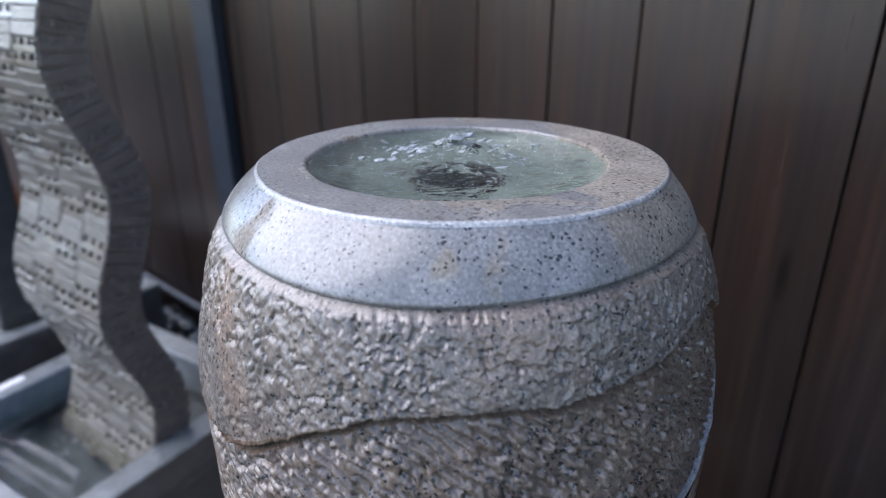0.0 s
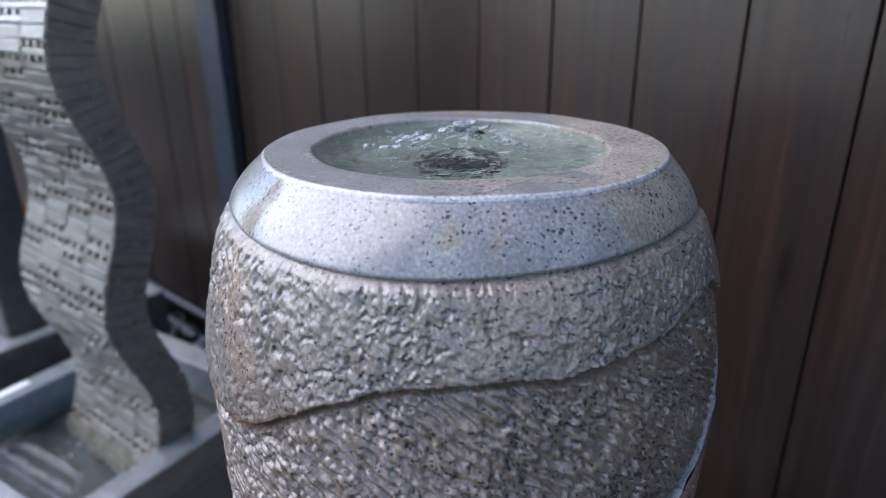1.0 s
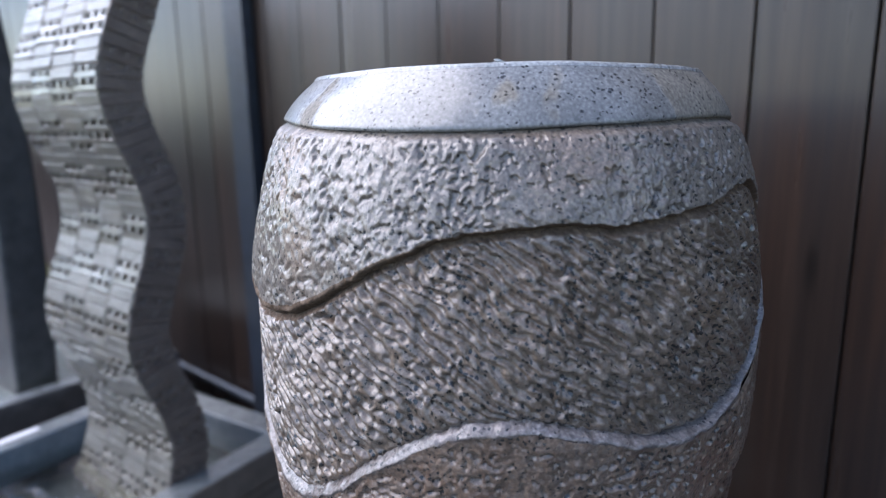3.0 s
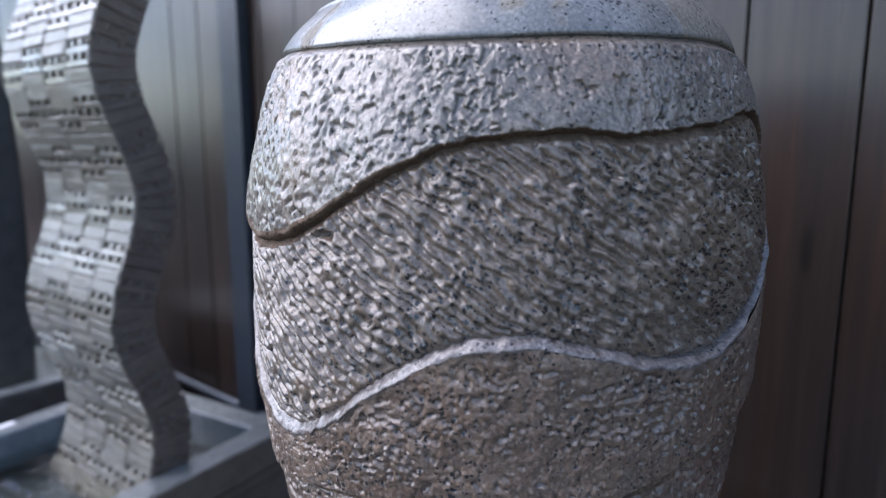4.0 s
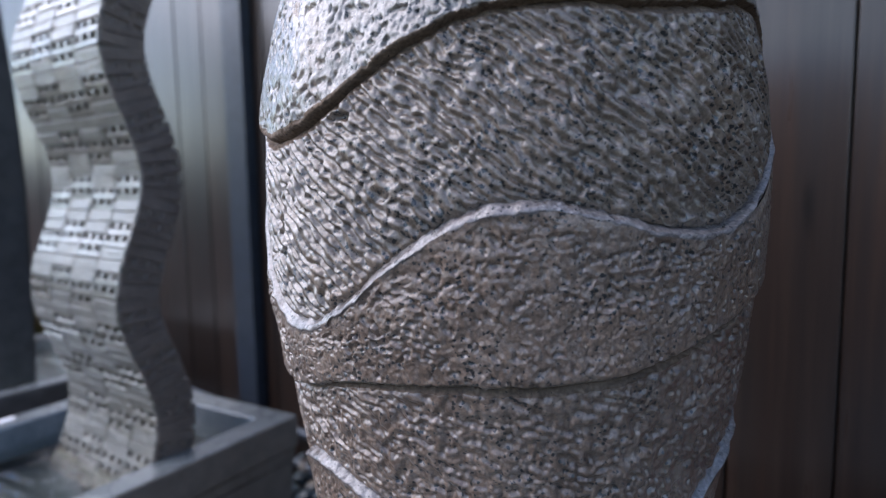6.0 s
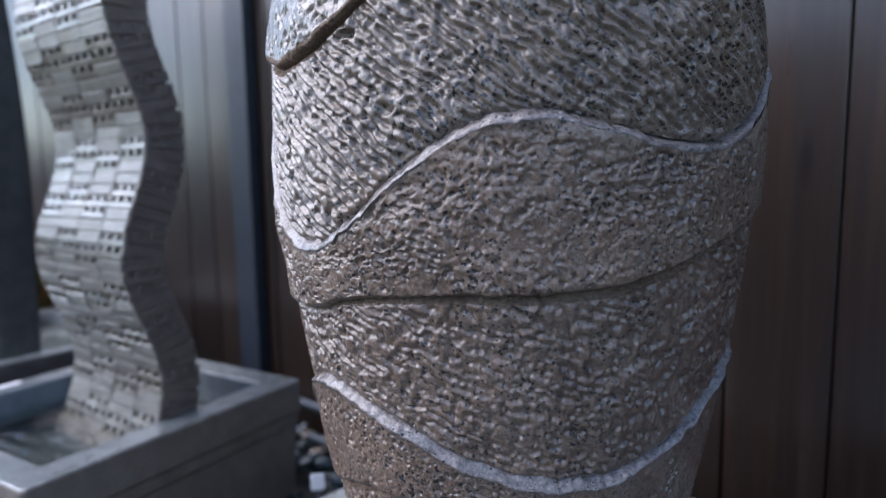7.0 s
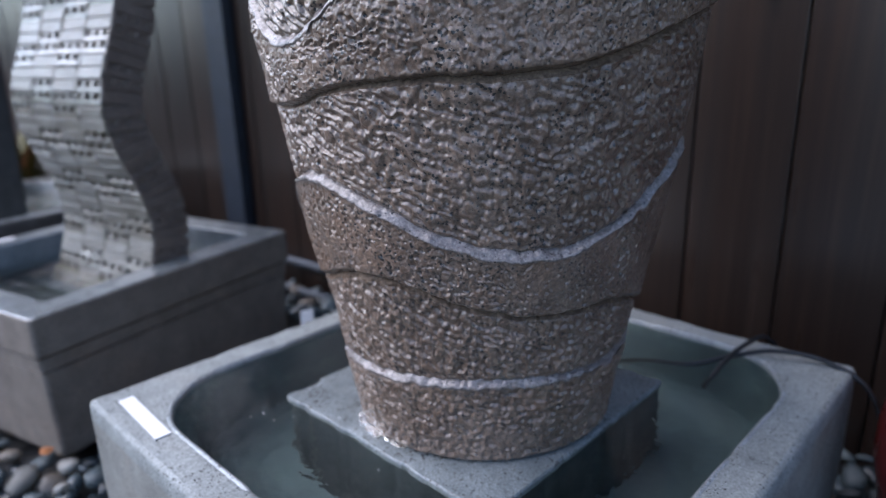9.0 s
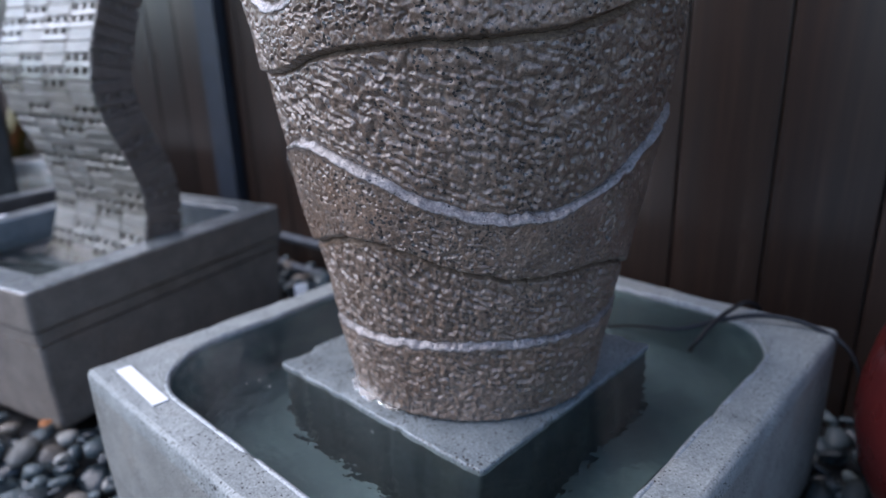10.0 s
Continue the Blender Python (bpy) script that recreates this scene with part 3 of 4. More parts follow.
basin = thing("water_basin", basin_m, "square grey cast-stone basin full of water under the vase", "basin")


def rounded_ring(hx, hy, r, n=14):
    out = []
    for qx, qy, a0 in ((1, 1, 0), (-1, 1, 90), (-1, -1, 180), (1, -1, 270)):
        for i in range(n + 1):
            a = radians(a0 + 90 * i / n)
            out.append((qx * (hx - r) + r * math.cos(a), qy * (hy - r) + r * math.sin(a)))
    return np.array(out)


def ring_sheet(rings):
    """Rings as (half_x, half_y, corner radius, z); points by even angle steps so that the rings match."""
    return np.array([np.concatenate([rounded_ring(hx, hy, r), np.full((60, 1), z)], axis=1) for hx, hy, r, z in rings])


def shell(name, hx, hy, top, rim_x, rim_y, r_in, floor, materials, parent, label=""):
    e = 0.006
    rings = [(hx - 0.012, hy - 0.012, 0.012, 0.0), (hx - 0.004, hy - 0.004, 0.012, 0.004), (hx, hy, 0.010, top * 0.5), (hx, hy, 0.010, top - e), (hx - e * 0.3, hy - e * 0.3, 0.009, top - e * 0.3), (hx - e, hy - e, 0.006, top),
             (hx - rim_x + 0.006, hy - rim_y + 0.006, r_in + 0.006, top), (hx - rim_x + 0.003, hy - rim_y + 0.003, r_in + 0.003, top - 0.0003), (hx - rim_x + 0.0008, hy - rim_y + 0.0008, r_in + 0.0008, top - 0.0018), (hx - rim_x, hy - rim_y, r_in, top - 0.005),
             (hx - rim_x - 0.001, hy - rim_y - 0.001, r_in, top - 0.008), (hx - rim_x - 0.004, hy - rim_y - 0.004, r_in, top - 0.03), (hx - rim_x - 0.02, hy - rim_y - 0.02, r_in - 0.01, floor + 0.02), (hx - rim_x - 0.05, hy - rim_y - 0.05, r_in - 0.03, floor), (0.02, 0.02, 0.01, floor)]
    co = ring_sheet(rings)
    sub = [co[0]]
    for a, b in zip(co[:-1], co[1:]):
        k = 6 if np.abs(b - a).max() > 0.05 else 1
        sub += [a + (b - a) * (i + 1) / k for i in range(k)]
    return np.array(sub)


def dense(rings, k=34):
    """Adds points along the four straight sides of each ring."""
    out = []
    for q in range(4):
        a, b = rings[:, 15 * q + 14], rings[:, (15 * q + 15) % 60]
        out.append(rings[:, 15 * q:15 * q + 15])
        out.append(np.stack([a + (b - a) * (i + 1) / (k + 1) for i in range(k)], axis=1))
    return np.concatenate(out, axis=1)


co = dense(shell("shell", HALF_X, HALF_Y, BASIN_Z, 0.046, 0.044, 0.108, 0.06, None, None))
edge = (np.abs(co[..., 0]) > HALF_X - 0.007) | (np.abs(co[..., 1]) > HALF_Y - 0.007)
edge = edge * step(BASIN_Z - 0.03, BASIN_Z - 0.004, co[..., 2])
chip = edge * (0.35 * lattice(co[..., 0] / 0.009 + 50, co[..., 1] / 0.009 + 50, 91) + step(0.62, 0.85, lattice(co[..., 0] / 0.016 + 50, co[..., 1] / 0.016 + 50, 92)))
co[..., :2] *= 1 - 0.0030 * chip[..., None]
co[..., 2] -= 0.0011 * chip
jit = lattice(co[..., 0] / 0.03 + 50, co[..., 1] / 0.03 + co[..., 2] / 0.05 + 50, 12) - 0.5
co[..., 2] += 0.0012 * jit
lower = co[:, :, 2].mean(axis=1)
inside = np.abs(co).max(axis=1)[:, 0] < HALF_X - 0.045
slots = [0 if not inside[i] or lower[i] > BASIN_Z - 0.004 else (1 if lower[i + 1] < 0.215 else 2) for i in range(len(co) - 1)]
cut = int(np.argmax(lower > BASIN_Z - 0.001))
grid_part("basin_body", co[:cut + 1], [M_CAST, M_CAST_SIDE], basin, True, slots=[1 if lower[i + 1] < BASIN_Z - 0.012 else 0 for i in range(cut)])
grid_part("basin_rim", co[cut:], [M_CAST, M_POND, M_INNER_WALL], basin, True, slots=slots[cut:])
wet = ring_sheet([(HALF_X - d - 0.004, HALF_Y - d - 0.002, 0.150 - d, BASIN_Z + h) for d, h in ((0.0362, -0.0012), (0.0374, 0.0008), (0.0392, 0.0014), (0.0412, 0.0006), (0.0428, -0.0018), (0.0434, -0.0080))])
wet = dense(wet)
wet[..., 2] += 0.0012 * (lattice(wet[..., 0] / 0.03 + 50, wet[..., 1] / 0.03 + wet[..., 2] / 0.05 + 50, 12) - 0.5) + 0.0003
# sinks here and there so that the painted highlight breaks up
wet[..., 2] -= 0.0026 * step(0.56, 0.66, lattice(wet[..., 0] / 0.018 + 70, wet[..., 1] / 0.018 + 70, 15))
grid_part("inner_lip", wet, M_LIP, basin, True, "wet inner lip with its broken highlight painted pale")

WATER_Z = 0.2275
ring = rounded_ring(HALF_X - 0.0485, HALF_Y - 0.0465, 0.105)
co = np.array([np.concatenate([ring * s, np.full((60, 1), 0.0)], axis=1) for s in np.linspace(1, 0.02, 60)])
co[..., 2] = 0.0009 * (lattice(co[..., 0] / 0.045 + 50, co[..., 1] / 0.045 + 50, 31) - 0.5) + 0.0003 * (lattice(co[..., 0] / 0.012 + 50, co[..., 1] / 0.012 + 50, 32) - 0.5)
pool = grid_part("basin_water", co, M_STILL)
pool.matrix_world = basin_m @ Matrix.Translation((0, 0, WATER_Z))
pool.visible_shadow = False
tagged(pool, "still greenish water in the grey stone basin", "water")

# plinth block that carries the vase
plinth = thing("plinth_block", basin_m @ Matrix.Translation((0.002, -0.012, 0)), "square wet grey stone block standing in the basin", "plinth")


def worn_block(hx, hy, z0, z1, bevel, seed, wear):
    """A block with rounded, nibbled edges: rings from the foot over the edge to the middle of its top."""
    rings = [(hx, hy, 0.006, z0), (hx, hy, 0.006, z1 - bevel)]
    rings += [(hx - bevel * (1 - math.cos(radians(a))), hy - bevel * (1 - math.cos(radians(a))), 0.006, z1 - bevel + bevel * math.sin(radians(a))) for a in (25, 50, 75, 90)]
    rings += [(hx - d, hy - d, max(0.002, 0.006 - d * 0.05), z1) for d in np.linspace(bevel + 0.003, hx - 0.02, 26)] + [(0.001, 0.001, 0.0005, z1)]
    out = dense(ring_sheet(rings), 60)
    near_edge = step(0.014, 0.0, np.minimum(hx - np.abs(out[..., 0]), hy - np.abs(out[..., 1])))
    bite = near_edge * (0.5 * lattice(out[..., 0] / 0.006 + 50, out[..., 1] / 0.006 + 50, seed) + step(0.5, 0.9, lattice(out[..., 0] / 0.017 + 50, out[..., 1] / 0.017 + 50, seed + 1)))
    out[..., :2] *= 1 - wear * bite[..., None] / hx
    out[..., 2] -= 0.5 * wear * bite * (out[..., 2] > z1 - 0.02)
    out[..., 2] += 0.0013 * (lattice(out[..., 0] / 0.02 + 50, out[..., 1] / 0.02 + 50, seed + 2) - 0.5) * (out[..., 2] > z1 - 0.02)
    return out


grid_part("block", worn_block(0.159, 0.162, 0.2235, BASE_Z - 0.0003, 0.0022, 301, 0.0036), M_PLINTH, plinth)
grid_part("sunk_foot", worn_block(0.1575, 0.1605, 0.058, 0.2240, 0.003, 311, 0.003), M_DARK_TEAL, plinth, label="dark foot under water")

# thin film of water running off the vase's foot over the block
def trickle(th0, th1, seed):
    """A ragged, slightly domed film lying on the block between two angles round the foot."""
    a = np.linspace(radians(th0), radians(th1), 60)
    ends = np.sin(np.linspace(0, math.pi, 60)) ** 0.5
    inner = radius_at(BASE_Z) + 0.0005
    reach = (0.002 + 0.010 * lattice(a / 0.10, a * 0, seed) + 0.005 * lattice(a / 0.03, a * 0, seed + 1)) * ends
    rows = []
    for s_ in np.linspace(0, 1, 9):
        r = inner + reach * s_
        rows.append(np.stack([r * np.cos(a) + AX, r * np.sin(a) + AY, BASE_Z + 0.0004 + 0.0016 * np.sqrt(max(0.0, 1 - s_)) * ends + 0.0003 * (lattice(a / 0.04, a * 0 + s_ * 3, seed + 2) - 0.5) * (1 - s_)], -1))
    return np.array(rows)


film_water = grid_part("water_film", trickle(-170, -126, 401), M_STILL, None, False)
film_water.visible_shadow = False
tagged(film_water, "thin film of water at the vase's wet foot", "water")


def flecks(name, count, seed, x0, x1, y0, y1, z, size, parent):
    """Small flat white flecks on water, for drifting bubbles and for painted glints."""
    rng = random.Random(seed)
    bm = bmesh.new()
    for k in range(count):
        r = size * rng.uniform(0.4, 1.2)
        bmesh.ops.create_icosphere(bm, subdivisions=2, radius=1.0, matrix=Matrix.LocRotScale((rng.uniform(x0, x1), rng.uniform(y0, y1), z), Euler((0, 0, rng.uniform(0, 3))), (r * rng.uniform(1.0, 1.7), r, 0.0009)))
    for v in bm.verts:
        v.co.x += 0.0008 * math.sin(800 * v.co.y)
    return part(name, bm, M_FOAM_GLINT, parent, "white flecks on the water, bubbles and painted glints", smooth=True)


flecks("foam", 6, 5, -0.15, 0.10, -0.235, -0.180, 0.0003, 0.0011, pool)

# label strip stuck on the rim
tag = thing("label_strip", basin_m @ Matrix.Translation((-HALF_X + 0.062, -HALF_Y + 0.03, BASIN_Z)), "blank white label strip on the basin's rim", "label")
bm = bmesh.new()
box(bm, -0.056, 0.056, -0.0085, 0.0085, 0.0008, 0.0018)
part("card", bm, M_TAG, tag)
tag.matrix_world = Matrix.Translation((-0.326, 0.519, BASIN_Z)) @ Matrix.Rotation(radians(-46.5), 4, 'Z')

# ---- cables over the back rim ----
c1 = thing("black_cable", Matrix.Identity(4), "thin black cable running from the water over the basin rim", "cable", group="pump cables")
tube("cord", [(0.17, 0.66, 0.19), (0.259, 0.644, 0.222), (0.321, 0.622, 0.228), (0.379, 0.628, 0.236), (0.43, 0.625, 0.242), (0.48, 0.60, 0.238), (0.52, 0.57, 0.21), (0.55, 0.56, 0.12), (0.60, 0.58, 0.02)], 0.0032, M_BLACK, c1)
c2 = thing("black_cable", Matrix.Identity(4), "short black cable dipping into the basin water", "cable", group="pump cables")
tube("cord", [(0.320, 0.574, 0.212), (0.328, 0.583, 0.2215), (0.360, 0.612, 0.236), (0.40, 0.645, 0.243), (0.44, 0.675, 0.238), (0.47, 0.69, 0.20), (0.49, 0.70, 0.08), (0.50, 0.70, 0.0)], 0.0032, M_BLACK, c2)

# ---- the wavy wall fountain ----
UA = radians(55)
U, N = np.array([math.cos(UA), math.sin(UA)]), np.array([-math.sin(UA), math.cos(UA)])


def curve_u(z):
    return 0.521 + 0.027 * math.cos(2 * math.pi * (z - 0.742) / 0.425)


N0, N1, THICK, WALL_TOP = 1.017, 1.343, 0.074, 1.20
wall_m = Matrix(((U[0], N[0], 0, 0), (U[1], N[1], 0, 0), (0, 0, 1, 0), (0, 0, 0, 1)))
wavy = thing("wavy_wall_fountain", wall_m, "wet brown-grey fountain wall, a wavy slab of small split bricks", "fountain")
zs = np.linspace(0.12, WALL_TOP, 90)
ring = []
for z in zs:
    a, b = curve_u(z) + 0.004, curve_u(z) + THICK - 0.004
    ring.append([(a, N0 + 0.004, z), (b, N0 + 0.004, z), (b, N1 - 0.004, z), (a, N1 - 0.004, z)])
core = np.array(ring)
core = np.concatenate([core[:1] * 0 + core[:1].mean(axis=1, keepdims=True), core, core[-1:] * 0 + core[-1:].mean(axis=1, keepdims=True)])
grid_part("core", core, M_BROWN, wavy, True)
for f in wavy.children[0].data.polygons:
    f.use_smooth = False

# ---- its basin ----
WB = 60.5
wb_m = Matrix.Translation((-0.602, 0.768, 0)) @ Matrix.Rotation(radians(WB), 4, 'Z')   # near right corner; x runs away along the side, y to the left
wb = thing("trough_basin", wb_m, "rectangular brown-grey cast-stone trough with a lined rim", "basin")
LX, LY, WZ = 0.555, 0.53, 0.250


def trough_ring(x0, x1, y0, y1, r, z):
    hx, hy = (x1 - x0) / 2, (y1 - y0) / 2
    q = rounded_ring(hx, hy, r)
    return np.concatenate([q + [(x0 + x1) / 2, (y0 + y1) / 2], np.full((60, 1), z)], axis=1)


def inset(d, z, r=0.008):
    return trough_ring(d, LX - d, d, LY - d, r, z)


co = np.array([inset(0.016, 0.0), inset(0.014, 0.006), inset(0.008, 0.152), inset(0.006, 0.155), inset(0.012, 0.157), inset(0.006, 0.159), inset(0.004, 0.180), inset(0.010, 0.182), inset(0.001, 0.185), inset(0.0, 0.19), inset(0.0, WZ - 0.005), inset(0.0015, WZ - 0.0015), inset(0.005, WZ),
               inset(0.056, WZ, 0.012), inset(0.060, WZ - 0.004, 0.012), inset(0.064, 0.14, 0.012), inset(0.076, 0.10, 0.012), inset(0.24, 0.10, 0.004)])
body = grid_part("trough_body", co[:9], M_BROWN, wb, True)
rim = grid_part("trough_rim", co[8:], [M_BROWN, M_CAST_WET, M_DARK_TEAL, M_INNER_WALL], wb, True, slots=[0, 0, 0, 1, 1, 3, 3, 2, 2])
for o in (body, rim):
    for f in o.data.polygons:
        f.use_smooth = False
co = np.array([inset(0.0625 + d, 0.0, 0.012) for d in np.linspace(0, 0.19, 30)])
co[..., 2] = 0.0045 * (lattice(co[..., 0] / 0.03 + 50, co[..., 1] / 0.03 + 50, 77) - 0.5) + 0.0032 * (lattice(co[..., 0] / 0.01 + 50, co[..., 1] / 0.01 + 50, 78) - 0.5)
w2 = grid_part("trough_water", co, M_STILL)
w2.matrix_world = wb_m @ Matrix.Translation((0, 0, 0.205))
w2.visible_shadow = False
# these flecks paint the white reflections on the trough's water
flecks("foam", 7, 9, 0.16, 0.23, 0.235, 0.31, 0.0012, 0.0035, w2)
tagged(w2, "rippled dark water in the trough of the wavy fountain", "water")

# ---- red pot ----
pot = thing("red_pot", Matrix.Translation((0.638, 0.459, 0)), "round glossy red glazed ceramic pot beside the basin", "pot")
shape = [(0.0, 0.0), (0.07, 0.0), (0.085, 0.006), (0.11, 0.03), (0.138, 0.075), (0.15, 0.12), (0.149, 0.15), (0.14, 0.19), (0.12, 0.235), (0.095, 0.27), (0.08, 0.285), (0.082, 0.295), (0.09, 0.302), (0.088, 0.308), (0.076, 0.306), (0.07, 0.29), (0.09, 0.25), (0.11, 0.2), (0.0, 0.05)]
ring_at = np.linspace(0, 2 * math.pi, 64, endpoint=False)
co = np.array([[(r * math.cos(a), r * math.sin(a), 1.3 * z) for a in ring_at] for r, z in shape])
grid_part("jar", co[:11], M_RED, pot)
grid_part("lip", co[10:], M_RED, pot, label="rolled rim of the pot")

# tiles of the wavy wall: smooth ones and split ones with knobbed courses
def smooth_tile(w, h, d, seed, courses=2):
    """A plain split course or two, faces nearly flush."""
    bm = bmesh.new()
    rng = random.Random(seed)
    for c in range(courses):
        out = d * rng.uniform(0.94, 1.06)
        box(bm, -out, 0.002, -w / 2 + 0.0002, w / 2 - 0.0002, -h / 2 + h * c / courses + 0.0006, -h / 2 + h * (c + 1) / courses - 0.0006, 0.0012, 1)
    bmesh.ops.subdivide_edges(bm, edges=[e for e in bm.edges if e.calc_length() > h * 0.4], cuts=5, use_grid_fill=True)
    for v in bm.verts:
        if v.co.x < -d * 0.5:
            v.co.x += rng.uniform(-0.0004, 0.0004)
    return bm


def split_tile(w, h, d, seed, dents=3, courses=2):
    """Thin courses: an unbroken strip below, and over it a row of dark dents between worn knobs."""
    bm = bmesh.new()
    rng = random.Random(seed)
    step_z = h / courses
    for c in range(courses):
        z0 = -h / 2 + step_z * c
        box(bm, -d * rng.uniform(0.94, 1.04), 0.002, -w / 2 + 0.0002, w / 2 - 0.0002, z0 + 0.0003, z0 + step_z * 0.52, 0.0014, 1)
        pitch = w / dents
        hole = 0.54 * pitch
        for k in range(dents + 1):
            y0 = -w / 2 + pitch * (k - 0.5) + hole / 2 + rng.uniform(-0.0012, 0.0012)
            y1 = -w / 2 + pitch * (k + 0.5) - hole / 2 + rng.uniform(-0.0012, 0.0012)
            y0, y1 = max(y0, -w / 2 + 0.0002), min(y1, w / 2 - 0.0002)
            box(bm, -d * rng.uniform(0.95, 1.2), 0.002, y0, y1, z0 + step_z * 0.50, z0 + step_z - 0.0003, 0.0022, 2)
    for v in bm.verts:
        v.co.x += rng.uniform(-0.0004, 0.0004)
    return bm


tile_sets = {}
for kind_name, maker in (("smooth", smooth_tile), ("split", split_tile)):
    for v in range(3):
        bm = maker(0.0810, 0.0424, 0.0074, 10 * v + 6, 2) if kind_name == "smooth" else maker(0.0810, 0.0424, 0.0074, 10 * v + 5)
        me = bpy.data.meshes.new("tile")
        bm.to_mesh(me)
        bm.free()
        me.materials.append(M_TILE if kind_name == "split" else M_TILE_FLAT)
        tile_sets[kind_name, v] = me
for v in range(3):
    bm = smooth_tile(0.073, 0.0212, 0.006, 90 + v, 1)
    me = bpy.data.meshes.new("side_tile")
    bm.to_mesh(me)
    bm.free()
    me.materials.append(M_SIDE)
    tile_sets["side_smooth", v] = me
    bm = split_tile(0.073, 0.0212, 0.0062, 70 + v, 3, 1)
    me = bpy.data.meshes.new("side_tile")
    bm.to_mesh(me)
    bm.free()
    me.materials.append(M_SIDE)
    tile_sets["side_split", v] = me
z, row = 0.15, 0
while z < WALL_TOP - 0.02:
    slope = (curve_u(z + 0.002) - curve_u(z - 0.002)) / 0.004
    lean = math.atan(slope)
    for c in range(4):
        zc = z + (0.021 if c % 2 else 0.0) + random.uniform(-0.0005, 0.0005)
        split = (row + c) % 2 == 0
        ob = new("tile", tile_sets["split" if split else "smooth", random.randrange(3)])
        ob.parent = wavy
        ob.matrix_basis = Matrix.Translation((curve_u(zc) + 0.005, N0 + 0.041 + c * 0.0815, zc)) @ Matrix.Rotation(math.atan((curve_u(zc + 0.002) - curve_u(zc - 0.002)) / 0.004) + random.uniform(-0.025, 0.025), 4, 'Y') @ Matrix.Rotation(random.uniform(-0.02, 0.02), 4, 'Z')
    for half in range(2):
        zc = z + (half - 0.5) * 0.0213 * math.cos(lean)
        ob = new("side_tile", tile_sets["side_split" if (2 * row + half) % 4 in (1, 2) else "side_smooth", random.randrange(3)])
        ob.parent = wavy
        ob.matrix_basis = Matrix.Translation((curve_u(zc) + THICK / 2, N0 + 0.005, zc)) @ Matrix.Rotation(0.9 * lean, 4, 'Y') @ Matrix.Rotation(radians(90), 4, 'Z')
    z += 0.0427 * math.cos(lean)
    row += 1

# label strip on the trough's rim, and a small tag in the pebbles
tag2 = thing("label_strip", wb_m @ Matrix.Translation((0.20, LY - 0.022, WZ)), "blank white label strip on the trough's rim", "label")
bm = bmesh.new()
box(bm, -0.055, 0.055, -0.009, 0.009, 0.0008, 0.0018)
part("card", bm, M_TAG, tag2)
tag3 = thing("plant_tag", Matrix.Translation((-0.246, 1.009, 0)) @ Matrix.Rotation(radians(12), 4, 'Z'), "small blank white tag on a stake in the pebbles", "label")
bm = bmesh.new()
box(bm, -0.012, 0.012, -0.001, 0.001, 0.128, 0.158, 0.0006, 1)
part("card", bm, M_TAG, tag3)
bm = bmesh.new()
box(bm, -0.003, 0.003, 0.0012, 0.0032, -0.03, 0.150, 0.0006, 1)
part("stake", bm, M_PIPE, tag3)

# ---- neighbour fountain: a smooth slab in a square bowl ----
nb = thing("slab_fountain", wall_m, "dark smooth curved stone slab fountain standing in its bowl", "fountain")
co = []
for z in np.linspace(0.10, 1.30, 40):
    u0 = 0.705 + 0.012 * math.sin((z - 0.25) * 3.0) - 0.06 * max(0.0, z - 0.62) ** 2
    co.append(np.concatenate([rounded_ring(0.055, 0.16, 0.012) + [u0 - 0.055, 2.05], np.full((60, 1), z)], axis=1))
co = np.array(co)
co = np.concatenate([co, co[-1:] * 0 + co[-1:].mean(axis=1, keepdims=True)])
grid_part("slab", co, M_SLAB, nb, True, "dark curved slab")
bowl_m = wall_m @ Matrix.Translation((0.55, 1.99, 0))
nb2 = thing("bowl_basin", bowl_m, "dark grey stone basin with rounded corners and water", "basin")
co = shell("shell", 0.40, 0.31, 0.24, 0.05, 0.05, 0.12, 0.10, None, None)
cut = int(np.argmax(co[:, :, 2].mean(axis=1) > 0.239))
grid_part("basin_body", co[:cut + 1], M_SLAB, nb2, True)
grid_part("basin_rim", co[cut:], M_CAST_WET, nb2, True, "wet rim and inside of the basin")
ring = rounded_ring(0.348, 0.258, 0.115)
co = np.array([np.concatenate([ring * s_, np.full((60, 1), 0.0)], axis=1) for s_ in np.linspace(1, 0.02, 20)])
w3 = grid_part("bowl_water", co, M_STILL)
w3.matrix_world = bowl_m @ Matrix.Translation((0, 0, 0.215))
w3.visible_shadow = False
tagged(w3, "dark still water in the neighbouring basin", "water")

# hoses at the foot of the fence
for k, (zz, off) in enumerate(((0.078, -0.02), (0.012, -0.05))):
    hose = thing("hose_pipe", fence.matrix_world, "grey plastic pipe running along the fence's foot", "pipe", group="pipes at the fence")
    tube("pipe", [(-2.4, off, zz + 0.01), (-1.9, off, zz), (-1.4, off, zz), (-0.9, off - 0.004, zz - 0.004), (-0.6, off - 0.01, zz - 0.02)], 0.011, M_PIPE, hose, 12)


# ---- plant behind the wavy wall ----
def blade(length, width, bend, seed):
    rng = random.Random(seed)
    co = []
    for s_ in np.linspace(0, 1, 9):
        w = width * (math.sin(math.pi * min(1, 0.12 + 0.88 * s_)) ** 0.8)
        lift = length * (s_ - 0.35 * bend * s_ * s_)
        out = length * bend * s_ * s_ * 0.7
        co.append([(out, -w, lift), (out - 0.12 * w, -w * 0.4, lift), (out - 0.18 * w, 0, lift), (out - 0.12 * w, w * 0.4, lift), (out, w, lift)])
    return np.array(co)


